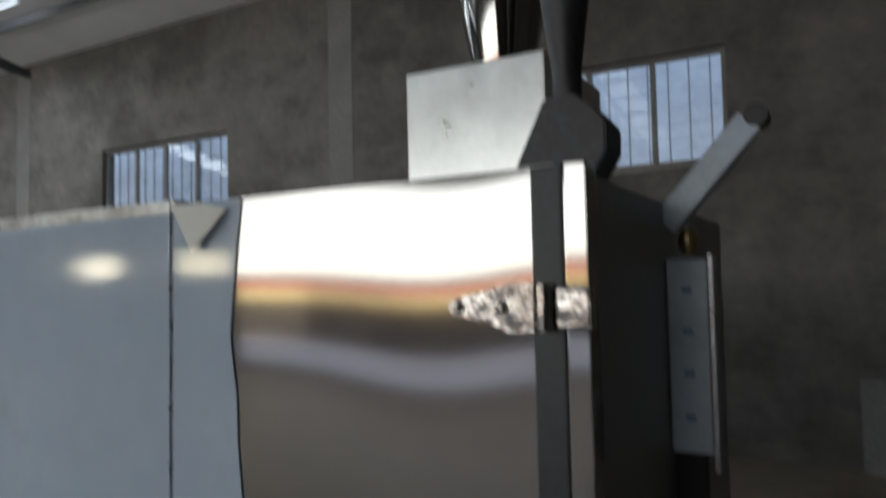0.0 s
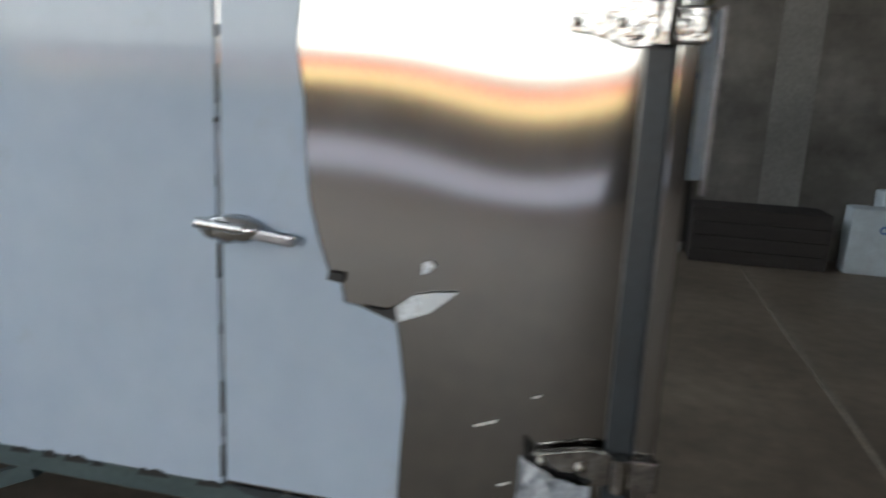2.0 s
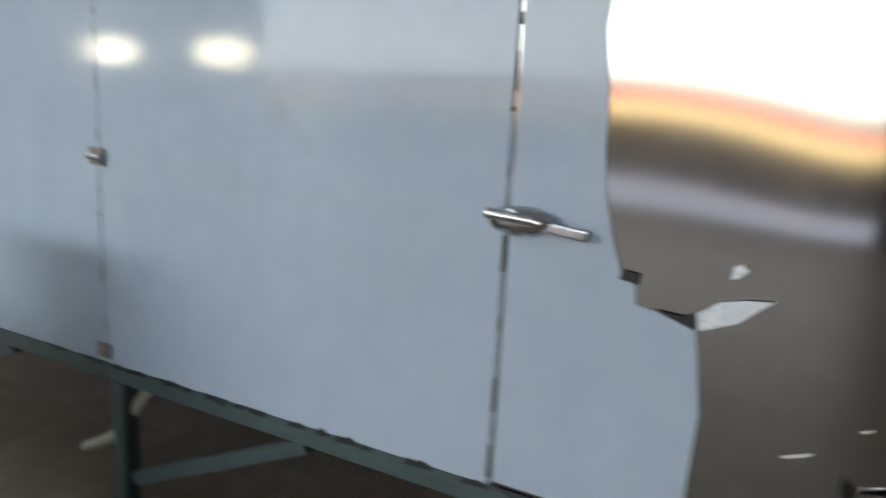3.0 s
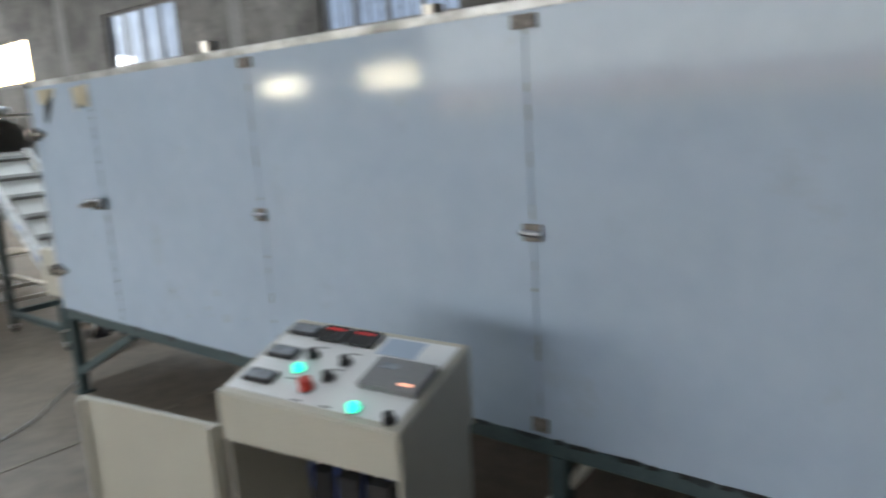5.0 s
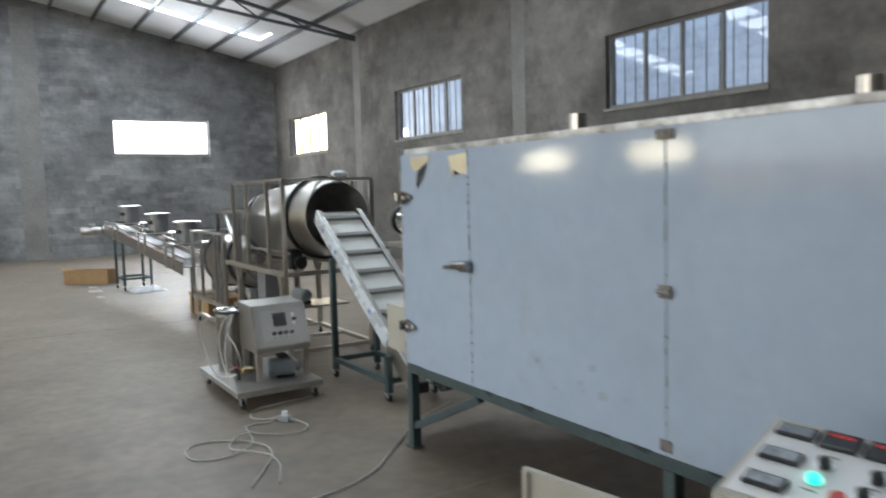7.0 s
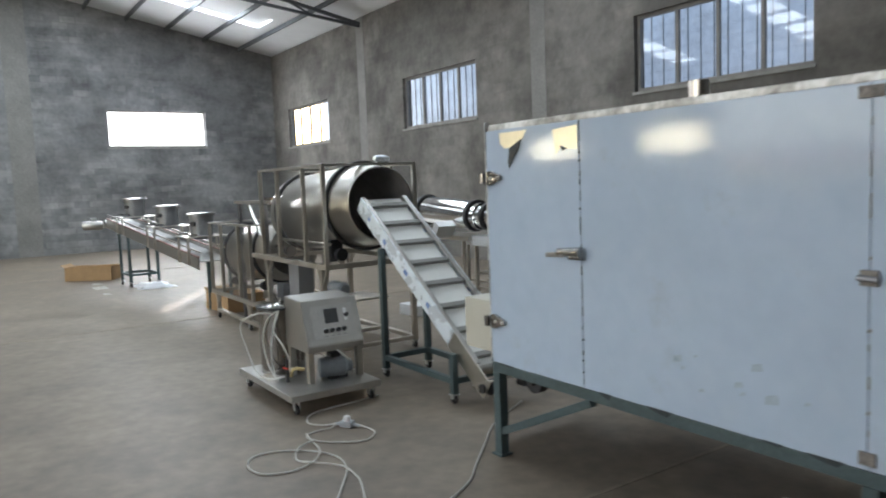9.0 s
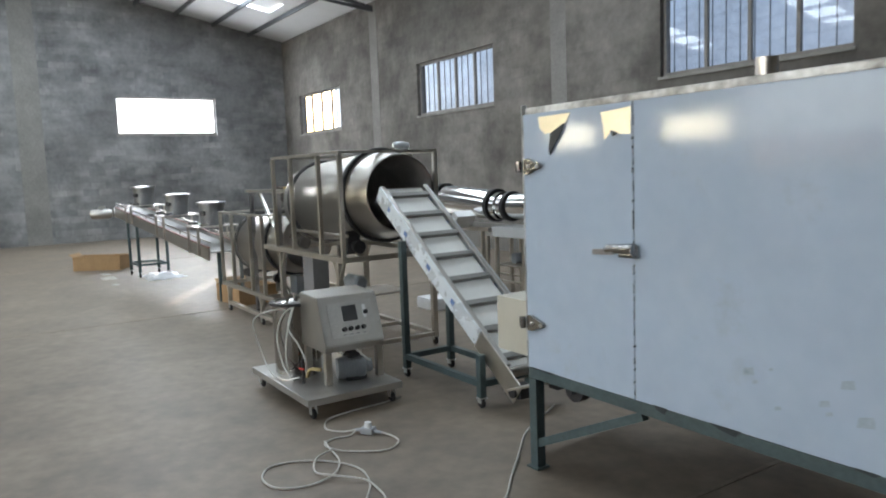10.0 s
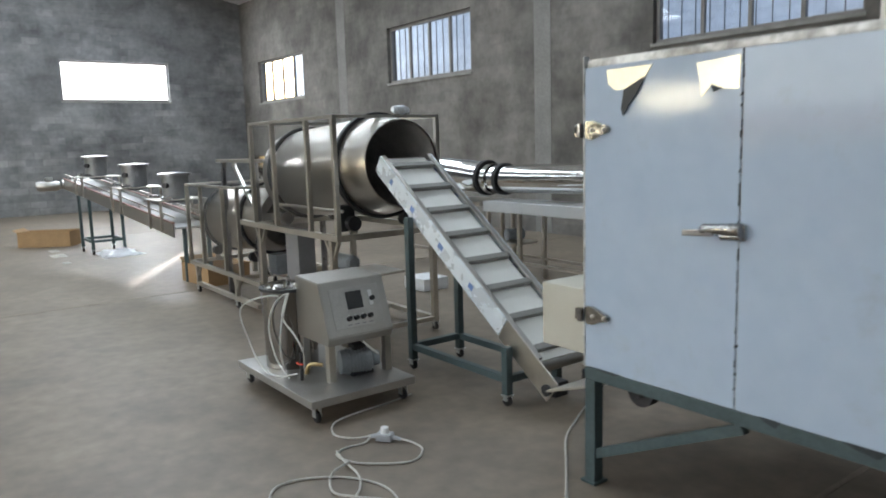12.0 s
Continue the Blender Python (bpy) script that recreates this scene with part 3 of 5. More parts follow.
# ---- the long oven ----
OX1, OZ0, OZ1, OD = 6.035, 0.575, 1.95, 1.35
SEAMS = (0.77, 2.18, 3.565, 5.005)
oven = thing("drying_oven", (OX1 / 2, OD / 2, 0), "long stainless drying oven in bluish white protective film on green-grey legs", "oven")
part("body", box(0.012, 0.024, OZ0 + 0.004, OX1 - 0.062, OD, OZ1 - 0.004, 0.006), M_SATIN, oven)
part("roof_plate", box(0.004, 0.062, OZ1, SEAMS[3] - 0.005, OD - 0.01, OZ1 + 0.034, 0.006), M_SATIN, oven)
part("roof_edge", box(0.004, 0.016, OZ1, SEAMS[3] - 0.005, 0.06, OZ1 + 0.036, 0.006), M_EDGE, oven, "scuffed grey sheet edge")
edges = (0.0, *SEAMS)
for k in range(4):
    a, b = edges[k] + 0.003, edges[k + 1] - 0.003
    part("door", box(a, 0.0, OZ0, b, 0.022, OZ1, 0.004), M_FILM, oven, "panel in bluish white protective film")
part("roof_plate", box(SEAMS[3], 0.03, OZ1, OX1 - 0.07, OD - 0.01, OZ1 + 0.018, 0.004), M_SATIN, oven)
# the bare door: a sheet that bellies near its hinge side and leans back a little there
bm = bmesh.new()
DX0, DX1, DTOP = SEAMS[3] + 0.004, 5.93, OZ1 + 0.02


def door_y(x, z):
    u = (x - DX0) / (DX1 - DX0)
    lean = math.exp(-((u - 0.80) / 0.24) ** 2)
    return 0.004 + 0.06 * max(0.0, x - 5.55) ** 2 + 0.014 * lean * (z - 1.3) * (0.45 if z < 1.3 else 1.0)


NX, NZ = 36, 24
front = [[bm.verts.new((DX0 + (DX1 - DX0) * i / NX, door_y(DX0 + (DX1 - DX0) * i / NX, OZ0 + (DTOP - OZ0) * j / NZ), OZ0 + (DTOP - OZ0) * j / NZ)) for j in range(NZ + 1)] for i in range(NX + 1)]
for i in range(NX):
    for j in range(NZ):
        bm.faces.new((front[i][j], front[i + 1][j], front[i + 1][j + 1], front[i][j + 1])).smooth = True
rim = [e for e in bm.edges if e.is_boundary]
back = bmesh.ops.extrude_edge_only(bm, edges=rim)
for v in back["geom"]:
    if isinstance(v, bmesh.types.BMVert):
        v.co.y = 0.0236
bmesh.ops.recalc_face_normals(bm, faces=bm.faces)
part("corner_edge", box(-0.006, -0.003, OZ0, 0.0024, 0.03, OZ1 + 0.05, 0.001), M_EDGE, oven, "bare scuffed corner")
steel_door = part("door", bm, M_STEEL, oven, "bare stainless door with half its film torn off")
part("gasket", box(5.932, -0.004, OZ0 + 0.02, 5.99, 0.02, OZ1 + 0.018, 0.006), M_GASKET, oven, "dark rubber door gasket")
part("corner_post", box(5.993, -0.006, OZ0 + 0.004, OX1, 0.05, OZ1 + 0.02, 0.004), M_STEEL, oven, "bare stainless corner post")
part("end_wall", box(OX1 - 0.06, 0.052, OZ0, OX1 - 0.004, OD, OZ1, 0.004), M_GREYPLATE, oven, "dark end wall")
for s in SEAMS:
    part("seam", box(s - 0.0026, 0.006, OZ0 + 0.004, s + 0.0026, 0.012, OZ1 - 0.004), M_SMUDGE if s < 1 else M_SCUFF, oven)
rnd = random.Random(4)
for s in SEAMS:
    bm = bmesh.new()
    z = OZ0 + 0.02
    while z < OZ1 - 0.05:
        ln = rnd.choice((0.015, 0.03, 0.05, 0.09))
        w = rnd.uniform(0.0012, 0.0042) if ln > 0.02 else rnd.uniform(0.004, 0.009)
        dx = rnd.uniform(-0.003, 0.003)
        sheet([(s + dx - w, z), (s + dx + w, z + 0.004), (s + dx + w * 0.8, z + ln), (s + dx - w * 0.7, z + ln - 0.003)], -0.0002, 0.0012, bm)
        z += ln + (rnd.uniform(0.005, 0.05) if s < 1 else rnd.uniform(0.02, 0.13) if s > 4 else rnd.uniform(0.03, 0.16))
    tagged(part("seam_grime", bm, M_BLACK if s < 1 or s > 4 else M_SMUDGE, oven, "dark broken line of grime"), kind="stuff")
for k in range(9):
    x, z, w = rnd.uniform(1.25, 2.0), rnd.uniform(0.66, 0.86), rnd.uniform(0.02, 0.07)
    part("scuff", sheet([(x, z), (x + w, z + 0.01), (x + w * 0.9, z + w * 0.8), (x + w * 0.1, z + w * 0.6)], -0.0002, 0.001), M_SCUFF, oven)
# film on the last door with its torn edge
torn = [(5.015, 0.59), (5.462, 0.59), (5.466, 0.75), (5.472, 0.88), (5.458, 0.987), (5.446, 1.059), (5.40, 1.081), (5.32, 1.093), (5.312, 1.137), (5.285, 1.147),
        (5.275, 1.177), (5.258, 1.223), (5.232, 1.32), (5.222, 1.42), (5.218, 1.54), (5.200, 1.66), (5.210, 1.76), (5.222, 1.86), (5.236, OZ1 + 0.018), (5.015, OZ1 + 0.018)]
part("film", sheet(torn, 0.003, 0.003), M_FILM, steel_door, "protective film with a torn edge")
part("film_flap", sheet([(5.452, 1.063), (5.446, 1.099), (5.485, 1.129), (5.53, 1.141), (5.586, 1.147), (5.525, 1.093)], -0.006, 0.002), M_FILM_RAIL, steel_door)
part("film_scrap", sheet([(5.503, 1.179), (5.505, 1.205), (5.520, 1.213), (5.532, 1.199), (5.516, 1.183)], -0.002, 0.002), M_FILM_RAIL, steel_door)
# flat black patches beside the flap and in the notch
part("film_dark_patch", sheet([(5.36, 1.091), (5.448, 1.061), (5.446, 1.099), (5.42, 1.087)], -0.004, 0.003), M_BLACK, steel_door)
part("film_dark_patch", sheet([(5.280, 1.145), (5.318, 1.139), (5.320, 1.161), (5.285, 1.165)], -0.004, 0.003), M_BLACK, steel_door)
bm = sheet([(5.022, OZ1 + 0.015), (5.102, 1.852), (5.205, OZ1 - 0.005), (5.12, OZ1 + 0.016)], -0.008, 0.002)
for v in bm.verts:
    v.co.y -= (2.01 - v.co.z) * 0.08
part("film_corner", bm, M_FILM_BACK, steel_door, "curled cream film corner")
for x, z, w in ((5.637, 0.838, 0.055), (5.765, 0.925, 0.02), (5.70, 0.70, 0.03)):
    part("film_scrap", sheet([(x, z), (x + w, z + w * 0.4), (x + w * 0.9, z + w * 0.24), (x + 0.005, z - 0.004)], 0.002, 0.0015), M_FILM_BACK, steel_door)
# ragged film along the bottom edge
bm = bmesh.new()
x = 0.02
while x < 5.5:
    w = rnd.uniform(0.04, 0.22)
    if rnd.random() < 0.6:
        d = rnd.uniform(0.006, 0.026)
        sheet([(x, OZ0 + 0.004), (x + w, OZ0 + 0.004), (x + w * 0.8, OZ0 - d), (x + w * 0.3, OZ0 - d * 0.5)], -0.001, 0.002, bm)
    x += w + rnd.uniform(0.0, 0.1)
tagged(part("film_fringe", bm, M_GASKET, oven, "dark frayed film edge"), kind="stuff")
bm = bmesh.new()
x = 3.62
while x < 5.0:
    w = rnd.uniform(0.03, 0.10)
    if rnd.random() < 0.75:
        d = rnd.uniform(0.004, 0.015)
        sheet([(x, OZ0 - 0.012), (x + w, OZ0 - 0.008), (x + w * 0.85, OZ0 + d * 0.5), (x + w * 0.6, OZ0 + d), (x + w * 0.35, OZ0 + d * 0.3), (x + w * 0.15, OZ0 + d * 0.8)], -0.0035, 0.002, bm)
    x += w + rnd.uniform(0.0, 0.09)
tagged(part("film_fringe", bm, M_BLACK, oven, "black frayed film edge"), kind="stuff")
# bare patches on the first doors and the flaps beside them
part("bare_patch", sheet([(0.13, 1.93), (0.37, 1.932), (0.33, 1.88), (0.25, 1.845), (0.18, 1.84), (0.14, 1.87)], 0.0, 0.003), M_BRASSY, oven, "bare shiny steel where film is torn")
part("film_flap", sheet([(0.23, 1.84), (0.335, 1.885), (0.30, 1.82), (0.26, 1.78), (0.225, 1.73), (0.215, 1.76)], -0.008, 0.003), M_GASKET, oven, "dark hanging film flap")
part("bare_patch", sheet([(0.575, 1.915), (0.76, 1.928), (0.757, 1.805), (0.69, 1.81), (0.645, 1.83), (0.60, 1.785), (0.59, 1.85)], 0.0, 0.003), M_BRASSY, oven, "bare shiny steel where film is torn")
part("film_flap", sheet([(0.64, 1.83), (0.69, 1.812), (0.655, 1.80)], -0.006, 0.003), M_GASKET, oven)


def latch(parent, x, z, flip, handle, film=False):
    """Cast latch across a seam: keeper, barrel and a long pull."""
    s = -1 if flip else 1
    mt = M_HINGE
    base = part("latch", box(x - 0.035, -0.022, z - 0.032, x + 0.035, -0.001, z + 0.032, 0.009), mt, parent, "cast chrome door latch")
    bm = bmesh.new()
    rod((x - s * 0.03, -0.03, z + 0.012), (x + s * 0.12, -0.036, z + 0.006), 0.029, 0.022, 16, bm)
    rod((x - s * 0.03, -0.03, z - 0.012), (x + s * 0.05, -0.038, z - 0.014), 0.016, 0.016, 12, bm)
    bmesh.ops.create_uvsphere(bm, u_segments=14, v_segments=8, radius=0.024, matrix=pose(x + s * 0.12, -0.036, z + 0.006))
    bmesh.ops.create_uvsphere(bm, u_segments=10, v_segments=6, radius=0.013, matrix=pose(x - s * 0.02, -0.05, z + 0.02))
    rounded(bm)
    part("barrel", bm, mt, base)
    if handle:
        part("pull", beam((x + s * 0.08, -0.05, z - 0.004), (x + s * 0.215, -0.045, z - 0.012), 0.012, 0.026, 0.005), M_DARKSTEEL, base)
    return base


latch(oven, SEAMS[0], 1.272, True, True)
fish = bmesh.new()
bmesh.ops.create_uvsphere(fish, u_segments=24, v_segments=14, radius=1.0, matrix=pose(SEAMS[3] + 0.045, -0.022, 1.245) @ Matrix.Diagonal((0.082, 0.026, 0.034, 1)))
for v in fish.verts:
    v.co += Vector((0, noise.noise(v.co * 34), noise.noise(v.co * 34 + Vector((7, 3, 1))))) * 0.007
fish = part("latch", rounded(fish), M_CHROME, oven, "lumpy chrome latch still in film")
part("pull", beam((SEAMS[3] + 0.10, -0.03, 1.239), (SEAMS[3] + 0.205, -0.03, 1.229), 0.012, 0.024, 0.005), M_DARKSTEEL, fish)
part("barrel", rod((SEAMS[3] - 0.03, -0.04, 1.256), (SEAMS[3] + 0.09, -0.046, 1.250), 0.014, 0.011), M_CHROME, fish)


def worn_latch(x):
    b = part("latch", box(x - 0.032, -0.012, 1.243, x + 0.032, -0.001, 1.300, 0.005), M_SMUDGE, oven, "film-wrapped grimy latch")
    part("barrel", rod((x - 0.036, -0.014, 1.272), (x + 0.036, -0.014, 1.268), 0.011), M_DARKSTEEL, b)
    part("keeper", box(x - 0.03, -0.010, OZ0 + 0.02, x + 0.03, -0.001, OZ0 + 0.07, 0.005), M_SMUDGE, oven, "grimy bottom keeper")
    part("keeper", box(x - 0.045, -0.010, OZ1 - 0.055, x + 0.045, -0.001, OZ1 - 0.012, 0.005), M_SMUDGE, oven, "grimy top keeper")


worn_latch(SEAMS[1])
worn_latch(SEAMS[2])


def hinge(x, z, s, k=0.78):
    """Cast strap hinge: a tapering leaf on the door, a knuckle on the post."""
    wing = 0.1 if k > 0.7 else 0.055
    leaf = bmesh.new()
    f = sheet([(x, z - 0.04), (x - s * 0.06 * k, z - 0.044), (x - s * 0.15 * k, z - 0.02), (x - s * 0.215 * k, z - 0.014), (x - s * 0.225 * k, z), (x - s * 0.215 * k, z + 0.014),
               (x - s * 0.15 * k, z + 0.026), (x - s * 0.06 * k, z + 0.044), (x, z + 0.04)], 0.0, 0.024, leaf)
    bmesh.ops.bevel(leaf, geom=list(leaf.edges), offset=0.005, segments=2, affect="EDGES")
    h = part("hinge", leaf, M_HINGE, oven, "cast chrome strap hinge")
    part("knuckle", rod((x + s * 0.02, -0.03, z - 0.05 * k), (x + s * 0.02, -0.03, z + 0.05 * k), 0.026 * k), M_HINGE, h)
    part("post_leaf", box(min(x + s * 0.035, x + s * wing), -0.03, z - 0.045 * k, max(x + s * 0.035, x + s * wing), -0.007, z + 0.045 * k, 0.006), M_HINGE, h)
    for d in (0.08, 0.19):
        bm = bmesh.new()
        bmesh.ops.create_uvsphere(bm, u_segments=10, v_segments=6, radius=0.011, matrix=pose(x - s * d * k, -0.025, z))
        part("screw", rounded(bm), M_STEEL_T, h)


hinge(5.945, 1.722, 1)
hinge(5.945, 0.79, 1)
# crumpled film still wrapped round the lower hinge
bm = bmesh.new()
bmesh.ops.create_grid(bm, x_segments=16, y_segments=14, size=0.5)
for v in bm.verts:
    u, w = v.co.x + 0.5, v.co.y + 0.5
    n = noise.noise(Vector((u * 4.1, w * 4.7, 2.2)))
    m2 = noise.noise(Vector((u * 9.0, w * 8.0, 7.7)))
    top = 0.775 + 0.035 * (1 - u) ** 3 - 0.02 * u
    v.co = Vector((5.752 + 0.155 * u + 0.012 * n * (1 - w), -0.045 - 0.022 * math.sin(w * math.pi) - 0.012 * m2, 0.635 + (top - 0.635) * w + 0.01 * n))
part("hinge_film", rounded(bm), M_WRAP, oven, "crumpled clear film hanging from the hinge")
hinge(0.02, 1.675, -1, 0.62)
hinge(0.02, 0.83, -1, 0.62)
# stand
for lx in (0.03, 2.19, 3.62, OX1 - 0.05):
    for ly in (0.03, OD - 0.06):
        leg = part("leg", box(lx - 0.03, ly - 0.03, 0.0, lx + 0.03, ly + 0.03, OZ0 - 0.062, 0.004), M_GREEN, oven)
        part("foot_plate", box(lx - 0.045, ly - 0.045, 0.0, lx + 0.045, ly + 0.045, 0.012, 0.002), M_GREEN, leg)
for ly in (0.03, OD - 0.06):
    part("rail", box(0.0, ly - 0.03, OZ0 - 0.06, OX1, ly + 0.03, OZ0 - 0.002, 0.004), M_GREEN, oven)
for lx in (0.03, 2.19, 3.62, OX1 - 0.05):
    part("cross_rail", box(lx - 0.025, 0.062, OZ0 - 0.055, lx + 0.025, OD - 0.092, OZ0 - 0.005, 0.003), M_GREEN, oven)
part("brace", beam((0.055, 0.03, 0.15), (0.80, 0.03, OZ0 - 0.075), 0.04, 0.045), M_GREEN, oven)
part("brace", beam((3.67, 0.03, 0.17), (4.42, 0.03, OZ0 - 0.07), 0.04, 0.045), M_GREEN, oven)
part("drain_hose", hose([(3.72, 0.07, OZ0 - 0.064), (3.66, 0.05, 0.43), (3.53, 0.05, 0.28), (3.37, 0.05, 0.19)], 0.021, 12, 6), M_CREAM, oven, "short pale drain hose")
part("brace", beam((2.24, 0.03, 0.17), (3.0, 0.03, OZ0 - 0.07), 0.04, 0.045), M_GREEN, oven)
# chain drive under the near end and the discharge stub
part("drive_shaft", rod((0.22, 0.1, 0.47), (0.22, 0.9, 0.47), 0.022), M_DARK, oven)
part("sprocket", lathe([(-0.03, 0.02), (-0.03, 0.07), (0.03, 0.07), (0.03, 0.02)], (0.22, 0.16, 0.47), (0, 1, 0), 24), M_DARK, oven)
part("discharge_box", box(-0.31, 0.03, 0.62, 0.008, 1.0, 0.935, 0.008), M_CREAM, oven, "cream sheet-metal discharge box")
part("discharge_chute", beam((0.02, 0.5, 0.46), (-0.36, 0.5, 0.33), 0.8, 0.012), M_STEEL_T, oven, "dull steel sloping chute")
# things on the roof of the oven
for sx, sy, sr in ((1.02, 0.62, 0.05), (2.6, 0.75, 0.05)):
    part("vent_stub", lathe([(0, sr), (0.15, sr), (0.15, sr - 0.008), (0, sr - 0.008)], (sx, sy, OZ1 + 0.036), (0, 0, 1), 20), M_STEEL_T, oven, "short steel vent pipe")
hood = part("exhaust_hood", box(5.437, 0.38, OZ1 + 0.02, 5.815, 0.80, 2.305, 0.006), M_ZINC, oven, "galvanised exhaust hood")
part("hood_flange", box(5.427, 0.37, OZ1 + 0.02, 5.825, 0.81, OZ1 + 0.035, 0.003), M_ZINC, hood)
part("exhaust_pipe", lathe([(0, 0.078), (0.16, 0.108), (0.5, 0.14), (roof_z(0.55) - 2.31, 0.14)], (5.635, 0.55, 2.305), (0, 0, 1), 32), M_STEEL, hood, "shiny exhaust pipe up to the roof")
casing = [(5.872, 2.145), (5.806, 2.008), (5.815, 1.978), (5.845, OZ1 + 0.022), (5.968, OZ1 + 0.022), (6.002, 2.025), (6.003, 2.081), (5.972, 2.118), (5.936, 2.150)]
bm = sheet(casing, 0.33, 0.11)
bmesh.ops.bevel(bm, geom=list(bm.edges), offset=0.004, segments=2, affect="EDGES")
blower = part("blower", bm, M_DARK, oven, "dark angular fan casing")
part("blower_bracket", box(5.818, 0.19, OZ1 + 0.021, 5.902, 0.218, 2.004, 0.004), M_SATIN, blower, "pale steel bracket")
part("blower_duct", lathe([(0.0, 0.030), (0.07, 0.031), (0.19, 0.047), (0.6, 0.10), (0.95, 0.10)], (5.906, 0.275, 2.14), (0, 0, 1), 24), M_DARK, blower)
# lever arm and film-wrapped cover on the end of the oven
arm = part("end_channel", box(6.034, 0.55, 1.372, 6.125, 0.61, 1.814, 0.006), M_FILM_BLUE, oven, "channel wrapped in printed blue film")
for zz in (1.445, 1.545, 1.64, 1.735):
    part("print", box(6.068, 0.5482, zz, 6.09, 0.5497, zz + 0.015), M_PRINT, arm)
part("channel_rail", box(6.1255, 0.55, 1.33, 6.139, 0.60, 1.823, 0.003), M_DARKSTEEL, arm)
part("channel_bracket", box(6.036, 0.56, 1.20, 6.105, 0.60, 1.37, 0.004), M_INSIDE, arm)
lever = part("lever", beam((6.03, 0.58, 1.895), (6.227, 0.58, 2.118), 0.055, 0.063, 0.006), M_FILM_BLUE, oven, "sloping lever in pale film")
part("lever_end", rod((6.241, 0.55, 2.129), (6.241, 0.62, 2.129), 0.026), M_DARK, lever)
bm = bmesh.new()
bmesh.ops.create_uvsphere(bm, u_segments=14, v_segments=10, radius=0.03, matrix=pose(6.085, 0.56, 1.855) @ Matrix.Diagonal((0.8, 0.8, 1.2, 1)))
part("lever_pivot", rounded(bm), M_BRASS, lever)

# dark crate along the wall behind the oven
crate = thing("crate", (7.35, 6.3, 0), "dark stained wooden crate standing along the wall", "crate")
part("crate_body", box(6.72, 6.08, 0.0, 7.98, 6.62, 0.555, 0.01), M_DARKWOOD, crate)
for k in range(4):
    part("plank", box(6.71, 6.065, 0.008 + k * 0.138, 7.99, 6.079, 0.137 + k * 0.138, 0.003), M_DARKWOOD, crate)
solo("board", beam((6.52, 6.45, 0.0), (6.52, 6.60, 0.84), 0.30, 0.018, 0.003), M_PILASTER, "grey cement board leaning against the wall", "board")

# white sacks by the wall
for k, (sx, sy, w, sh) in enumerate(((8.42, 6.24, 0.52, 0.655), (8.80, 6.52, 0.62, 0.80), (9.05, 6.14, 0.56, 0.60))):
    bm = box(sx - w / 2, sy - 0.14, 0.001, sx + w / 2, sy + 0.14, sh, 0.04)
    bmesh.ops.subdivide_edges(bm, edges=bm.edges, cuts=3, use_grid_fill=True)
    for v in bm.verts:
        n = noise.noise(v.co * 5) * 0.022
        v.co += Vector((n, n, n * 0.5 if v.co.z > 0.02 else 0))
    sack = thing("sack", (sx, sy, 0), "white woven sack with blue print standing by the wall", "sack", "sacks by the wall")
    part("bag", rounded(bm), M_SACK, sack)
    ring = bmesh.new()
    for dx in (-0.035, 0.035):
        lathe([(-0.004, 0.022), (-0.004, 0.04), (0.004, 0.04), (0.004, 0.022), (-0.004, 0.022)], (sx + 0.06 + dx, sy - 0.168, sh * 0.70), (0, 1, 0), 20, ring)
    part("print", ring, M_PRINT, sack, "smudged blue print")

# ---- control desk ----
desk = thing("control_desk", (3.066, -0.862, 0), "cream steel control desk with lit white switch panel and open door", "control desk", "", 8.5)
DW, DD, DZF, DZB = 0.595, 0.345, 0.945, 1.052


def wedge(x0, y0, x1, y1, z0, zf, zb, bev):
    bm = box(x0, y0, z0, x1, y1, 1.0)
    for v in bm.verts:
        if v.co.z > z0 + 1e-4:
            v.co.z = zf + (zb - zf) * (v.co.y - y0) / (y1 - y0) - 0.018 * (v.co.x - x0) / (x1 - x0)
    bmesh.ops.bevel(bm, geom=list(bm.edges), offset=bev, segments=2, affect="EDGES")
    return bm


body = part("top_box", wedge(-0.01, -0.01, DW + 0.01, DD + 0.01, 0.80, DZF, DZB, 0.005), M_CREAM, desk)
part("side_panel", box(0.0, 0.0, 0.06, 0.012, DD, 0.799, 0.003), M_CREAM, desk)
part("side_panel", box(DW - 0.012, 0.0, 0.06, DW, DD, 0.799, 0.003), M_CREAM, desk)
part("back_panel", box(0.013, DD - 0.012, 0.06, DW - 0.013, DD, 0.799, 0.003), M_CREAM, desk)
part("bottom_panel", box(0.013, 0.0, 0.06, DW - 0.013, DD - 0.013, 0.075, 0.003), M_CREAM, desk)
part("mounting_plate", box(0.05, DD - 0.05, 0.14, DW - 0.05, DD - 0.04, 0.76, 0.002), M_ZINC, desk)
for k in range(4):
    part("contactor", box(0.09 + k * 0.11, DD - 0.13, 0.52, 0.17 + k * 0.11, DD - 0.051, 0.62, 0.006), M_INSIDE, desk)
for k in range(5):
    part("wire", hose([(0.1 + k * 0.09, DD - 0.12, 0.52), (0.12 + k * 0.08, 0.2 + 0.02 * k, 0.66), (0.2 + k * 0.05, 0.12, 0.78)], 0.006, 6, 6), M_BLUEPAINT, desk)
for k, (lx, ly) in enumerate(((0.05, 0.05), (DW - 0.05, 0.05), (0.05, DD - 0.05), (DW - 0.05, DD - 0.05))):
    part("foot", box(lx - 0.03, ly - 0.03, 0.0, lx + 0.03, ly + 0.03, 0.059, 0.004), M_DARK, desk)
slope = math.atan2(DZB - DZF, DD + 0.02)


